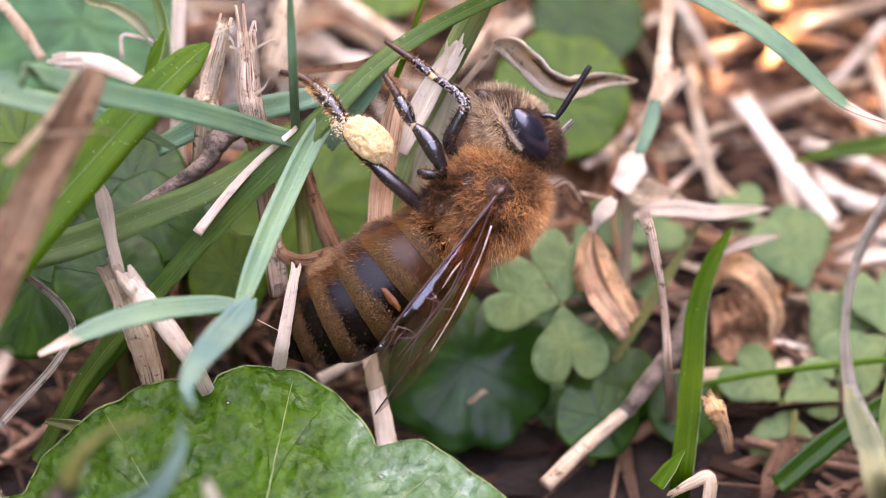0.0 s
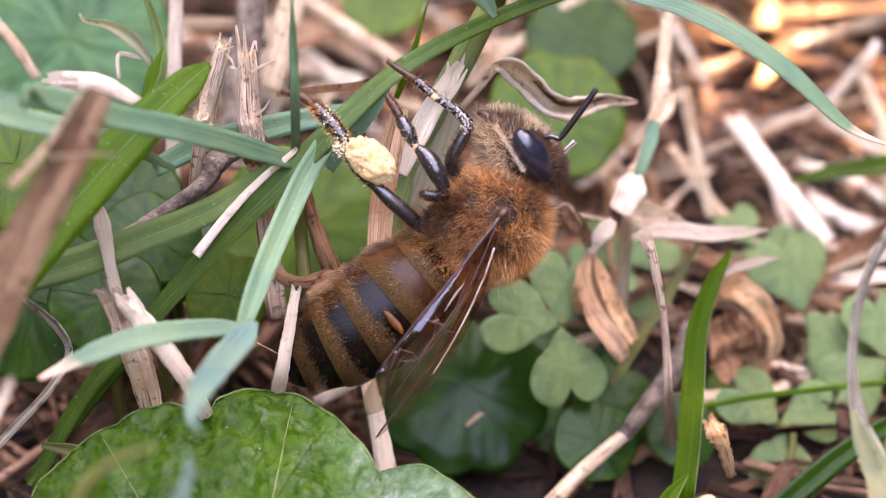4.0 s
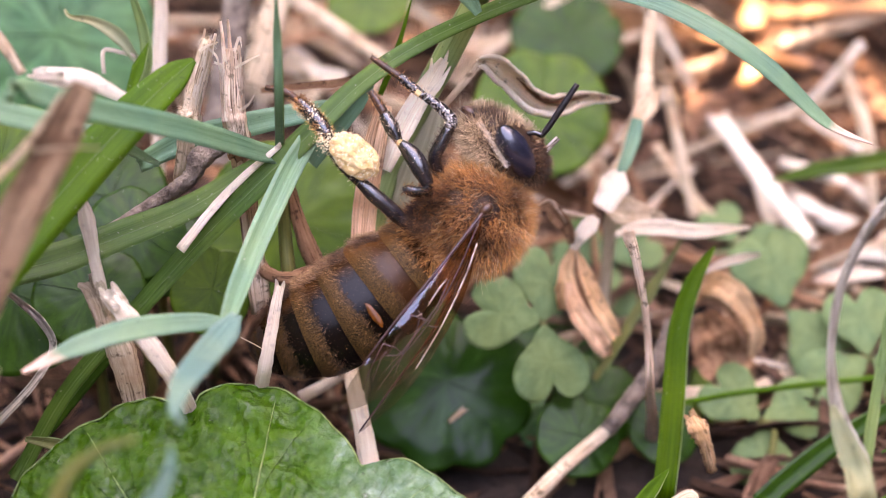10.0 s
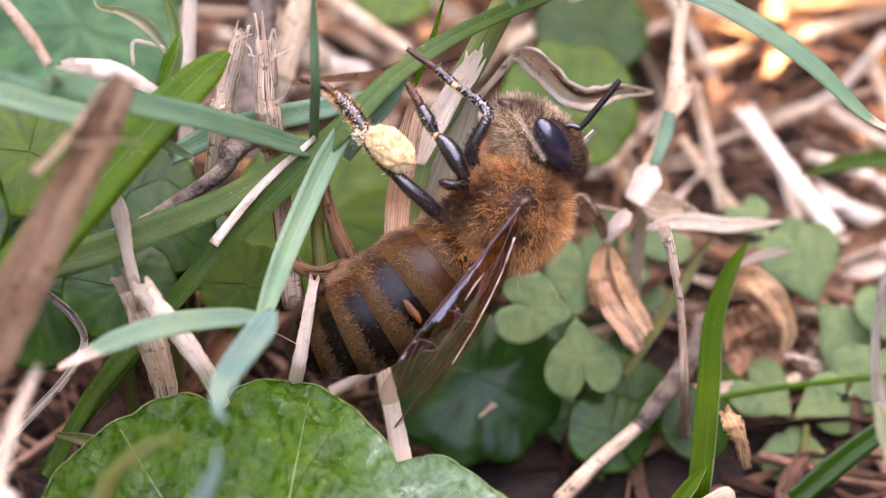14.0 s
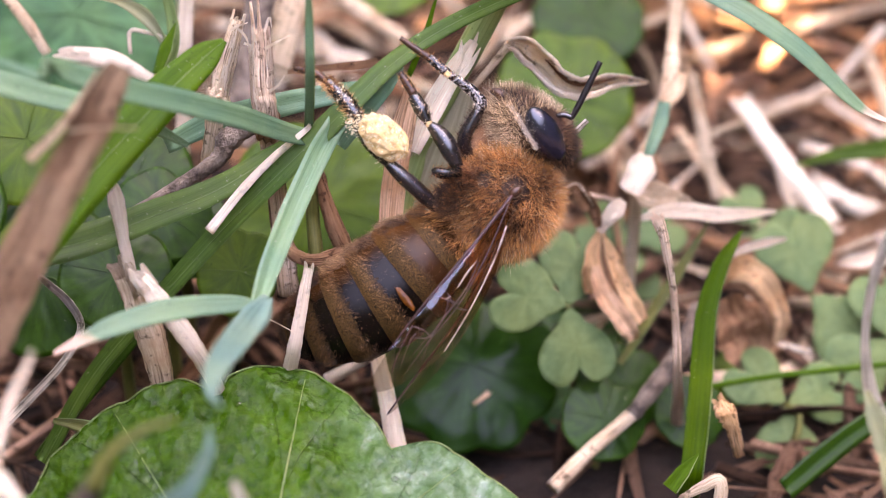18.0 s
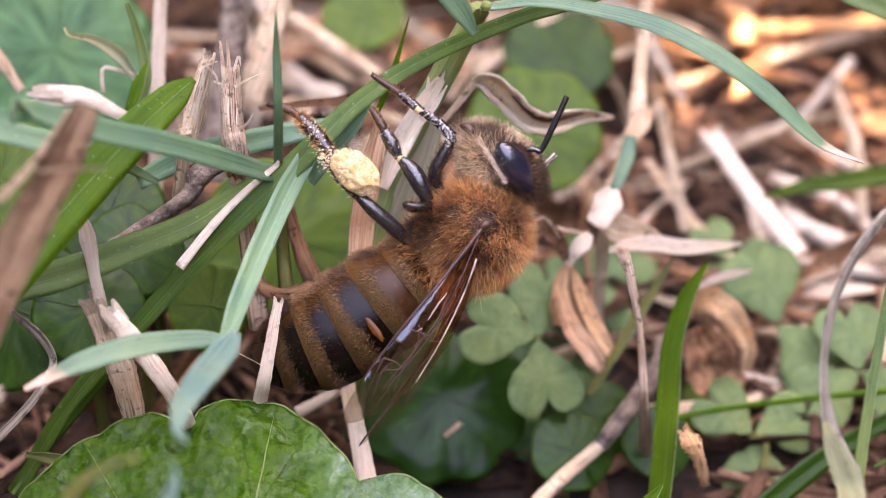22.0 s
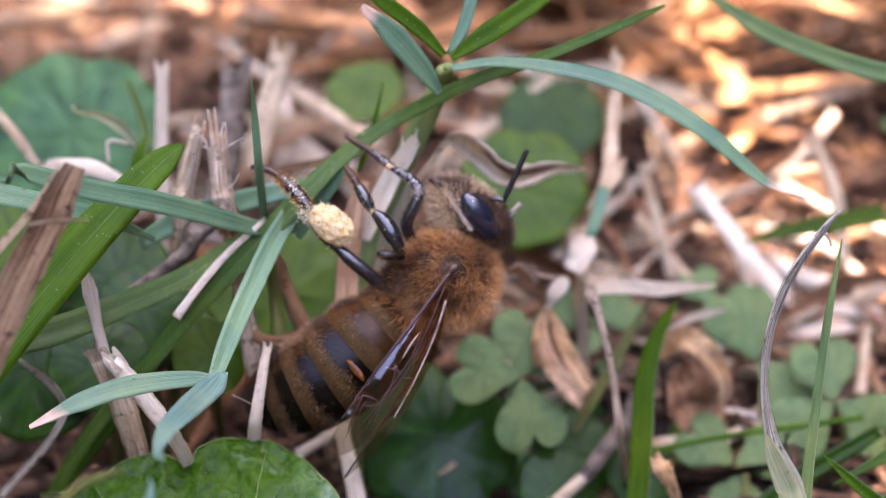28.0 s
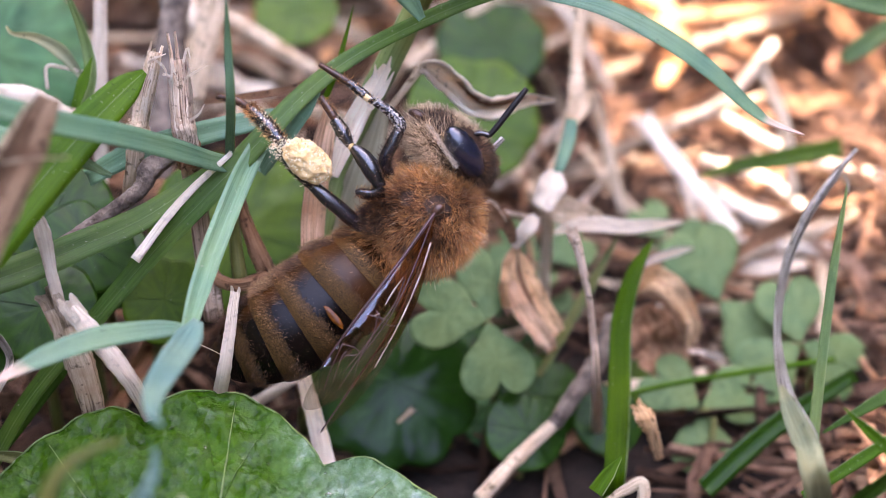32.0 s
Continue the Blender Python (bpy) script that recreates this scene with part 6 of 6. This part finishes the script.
    limb("foot", [(-3.30, 3.79, 1.70), (-3.54, 4.20, 1.65), (-3.79, 4.57, 1.60)], [0.13, 0.13, 0.09], CHITIN_BROWN, mid, "rusty brown foot", 18, 120, FUR, 0.14)
    fore = limb("fore_leg", [(-1.28, 1.54, 0.20), (-1.52, 2.22, 0.80), (-1.24, 2.84, 1.00), (-0.99, 3.30, 1.10)], [0.17, 0.19, 0.18, 0.15], CHITIN, bee, "black fore leg", 19, 420, FUR_DARK, 0.22)
    limb("thigh", [(-0.99, 3.30, 1.10), (-0.91, 3.58, 1.10), (-1.28, 4.02, 1.10), (-1.81, 4.41, 1.10)], [0.15, 0.17, 0.16, 0.12], DUSTY, fore, "black thigh dusted pale", 20, 220, FUR_PALE, 0.08)
    limb("shin", [(-1.85, 4.41, 1.10), (-2.31, 4.78, 1.05), (-2.76, 5.15, 1.00)], [0.11, 0.14, 0.12], DUSTY, fore, "", 24, 150, FUR, 0.15)
    limb("joint", [(-2.02, 4.49, 1.15), (-2.18, 4.61, 1.15)], [0.10, 0.10], POLLEN, fore, "pale knee joint")
    limb("foot", [(-2.76, 5.15, 1.00), (-3.25, 5.48, 0.95), (-3.79, 5.85, 0.90)], [0.11, 0.10, 0.07], CHITIN_BROWN, fore, "brown foot", 25, 100, FUR, 0.14)

    # wings
    def wing(name, label, edge, ribs, lift, seed, folds=(), cells=()):
        """edge: points of the outline in order from the joint; ribs: veins (points, radius)."""
        rng = random.Random(seed)
        sh = Shape()
        ring = spline(edge + [edge[0]], 60)[:-1]
        mid = sum(ring, V3()) / len(ring)
        rows, uvs = [], []
        for i in range(9):
            q = i / 8
            row = []
            for p in ring:
                x = mid.lerp(p, max(q, 0.01))
                row.append(x + V3((0, 0, lift * (1 - q * q) + 0.018 * noise.noise(x * 1.4))))
            rows.append(row)
            uvs.append([(j / 59, q) for j in range(59)])
        sh.grid(rows, uvs, True)
        ob = part(name, sh, MEMBRANE, bee, label)
        for pts, r in ribs[:-1] if lift > 0.1 else ribs[1:]:
            part("vein", tube(Shape(), pts, r, 18, 6), VEIN, ob)
        pts, r = ribs[-1] if lift > 0.1 else ribs[0]
        part("rolled_edge", tube(Shape(), pts, r, 24, 8, 0.3, 0.6), WING_EDGE_GLINT if lift > 0.1 else VEIN, ob, "shiny rolled edge")
        # pale tubes modelled in place of highlights on the membrane
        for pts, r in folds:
            part("fold", tube(Shape(), pts, r, 16, 8, 0.2, 0.5), WING_EDGE_GLINT, ob, "pale tube standing in for a glint on the membrane")
        for pts, r in cells:
            part("vein", tube(Shape(), pts, r, 18, 6), VEIN, ob)
        return ob

    wing("fore_wing", "clear amber fore wing with dark veins", [V3(q) for q in ((0.25, 0.33, 2.10), (-1.24, -1.61, 2.35), (-2.88, -3.60, 2.40), (-4.08, -5.15, 2.30), (-4.70, -6.18, 2.15), (-4.70, -6.63, 2.05), (-4.12, -6.59, 1.95), (-3.09, -6.06, 1.80), (-2.16, -5.25, 1.75), (-1.24, -3.71, 1.85), (-0.45, -2.06, 1.95), (0.00, -0.82, 2.00))], [
        ([(0.25, 0.33, 2.15), (-1.24, -1.57, 2.40), (-2.88, -3.56, 2.45), (-4.12, -5.19, 2.35)], [0.075, 0.06, 0.045, 0.02]),
        ([(0.12, 0.10, 2.15), (-0.72, -1.85, 2.35), (-1.65, -3.54, 2.35), (-2.78, -4.94, 2.25), (-3.50, -5.97, 2.10)], [0.028, 0.025, 0.022, 0.018, 0.01]),
        ([(-3.30, -4.33, 2.47), (-3.75, -5.25, 2.35), (-4.02, -5.97, 2.20)], [0.025, 0.02, 0.012]),
        ([(-2.37, -3.30, 2.50), (-2.02, -3.42, 2.45), (-1.65, -3.54, 2.40)], [0.025, 0.025, 0.025]),
        ([(-3.30, -4.33, 2.47), (-2.84, -4.49, 2.40), (-2.64, -4.78, 2.30)], [0.022, 0.022, 0.022]),
        ([(-2.02, -3.42, 2.46), (-2.27, -4.12, 2.40), (-3.30, -5.36, 2.25)], [0.022, 0.02, 0.012]),
        ([(0.00, -0.82, 2.05), (-0.45, -2.06, 2.00), (-1.24, -3.71, 1.90), (-2.16, -5.25, 1.80)], [0.04, 0.035, 0.03, 0.02]),
    ], 0.25, 1, [
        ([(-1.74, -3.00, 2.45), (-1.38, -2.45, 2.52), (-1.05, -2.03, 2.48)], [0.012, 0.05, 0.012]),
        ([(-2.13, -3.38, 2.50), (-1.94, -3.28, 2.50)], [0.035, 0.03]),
    ], [
        ([(-3.26, -4.74, 2.45), (-2.67, -4.67, 2.42), (-2.13, -3.95, 2.44), (-1.42, -3.00, 2.46), (-0.99, -2.08, 2.42)], [0.016, 0.022, 0.024, 0.024, 0.02]),
        ([(-3.16, -4.59, 2.45), (-3.36, -4.84, 2.44), (-3.67, -5.65, 2.30)], [0.022, 0.020, 0.008]),
        ([(-2.07, -3.16, 2.52), (-1.78, -3.66, 2.46), (-1.35, -3.76, 2.30)], [0.02, 0.022, 0.02]),
        ([(-2.61, -4.67, 2.42), (-2.81, -5.15, 2.30), (-2.94, -5.56, 2.20)], [0.020, 0.014, 0.008]),
    ])
    wing("hind_wing", "clear narrow hind wing", [V3(q) for q in ((0.04, -0.62, 1.70), (-0.72, -2.47, 1.75), (-1.65, -4.12, 1.70), (-2.78, -5.67, 1.60), (-3.81, -6.96, 1.45), (-4.22, -7.58, 1.35), (-3.67, -7.17, 1.35), (-2.68, -6.30, 1.40), (-1.65, -4.94, 1.50), (-0.72, -3.30, 1.55), (-0.25, -2.06, 1.60))], [
        ([(0.04, -0.62, 1.75), (-0.72, -2.43, 1.80), (-1.65, -4.08, 1.75), (-2.84, -5.69, 1.65), (-4.16, -7.50, 1.42)], [0.045, 0.045, 0.05, 0.05, 0.03]),
    ], 0.08, 2)
    return bee, antenna, origin, abdomen, waist


bee, antenna, elbow, abdomen, waist = build_bee()
BEE_AT = (1.36, 0.64, 13.58)


# ---- what moves ----
# seconds and the bee's shift to its side and up, in hundredths of a millimetre
BEE_SHIFT = [(0, 0, -2), (3, 0, 0), (6, 2, 1), (9, 0, 0), (11, 3, 2), (13, 2, 2), (14, 2, 3), (14.5, 12, 6), (16.5, 5, 6), (17, -8, -2), (17.5, -1, 2), (18, -3, 2), (19, 1, 3), (20, 4, 3), (20.5, 9, 7), (21, 13, 11), (22, 11, 9), (23, 11, 8), (24.5, 10, 7), (26.5, 12, 4), (28, 8, 3), (29, 4, 2), (30, 0, 1), (31, 0, 0), (32, 7, 3)]
# seconds and the antenna's lean, in degrees
ANTENNA = [(0, 4), (1, 6), (2, 4), (3, 0), (5.5, 2), (6.5, 4), (7, 9), (7.5, 1), (8.5, -2), (9, 0), (9.5, 5), (10, 3), (10.5, -2), (11, -5), (11.5, 2), (12, -1), (12.5, 3), (13, 1), (13.5, -2), (14, -2), (14.5, 2), (16.5, 4), (17, 61), (17.5, 26), (18, 11), (18.5, 8), (19, 8), (20, 7), (20.5, 53), (21, 23), (21.5, 17), (22, 12), (22.5, 12), (23, 8), (24, 11), (26.5, 9), (27, 10), (28, 10), (29, 5), (30, 8), (31, 10), (32, -3)]
# seconds and how far the abdomen is stretched down, as a share
PUMP = [(0, 0.5), (2, 0.3), (3.5, 0.6), (5.5, 0.8), (6, 1.0), (6.5, 1.0), (7, 0.8), (7.5, 0.55), (8, 0.3), (8.5, 0.3), (9, 0), (10, 0.15), (10.5, 0.4), (11, 0.75), (11.5, 1.0), (12.5, 1.0), (13, 0.95), (13.5, 0.7), (14, 0.45), (14.5, 0.4), (16.5, 0.35), (17, 0.4), (18, 0.5), (19, 0.75), (19.5, 0.8), (20, 0.5), (20.5, 0.35), (21, 0.1), (22, 0.1), (23, 0.15), (24, 0.5), (24.5, 0.6), (26.5, 0.5), (28, 0.4), (30, 0.6), (32, 0.4)]


def motions():
    at = pose(BEE_AT[0] * MM, BEE_AT[1] * MM, BEE_AT[2] * MM, 60, 0, 0)
    walk(bee, [(t, at @ pose(x * MM / 100, y * MM / 100, 0)) for t, x, y in BEE_SHIFT])
    o, w = elbow * MM, waist * MM
    # the unseen shade leaves shift a little and let the sun in late
    walk(shrub, [(t, pose(x * MM, y * MM, 0)) for t, x, y in ((0, 0, 0), (8, 0.6, 0), (16, 0, 0), (22, -0.3, -0.3), (26, 0.5, -0.5), (29, 1, -1.5), (32, 1.2, -2))])
    walk(spray, [(t, pose(x * MM, y * MM, 0)) for t, x, y in ((0, 0, 0), (8, 0.5, 0), (16, 0, 0), (22, 0, -1), (24.5, 0.5, -2), (27, 1, -3), (28, 1.5, -3.5), (29, 2, -4), (30.5, 2, -4), (32, 2, -4))])
    walk(loose, [(t, pose(x * MM, y * MM, 0)) for t, x, y in ((0, 0, 0), (12, 0.5, 0), (20, 0, 0), (24, 2, 1), (26.5, 9, 2), (28, 16, 4), (29, 26, 5), (30, 33, 6), (32, 34, 6))])
    walk(antenna, [(t, pose(o.x, o.y, o.z, 0, 0, a)) for t, a in ANTENNA])
    walk(abdomen, [(t, pose(w.x, w.y, w.z, 0, 0, 5.5 * a)) for t, a in PUMP])


motions()
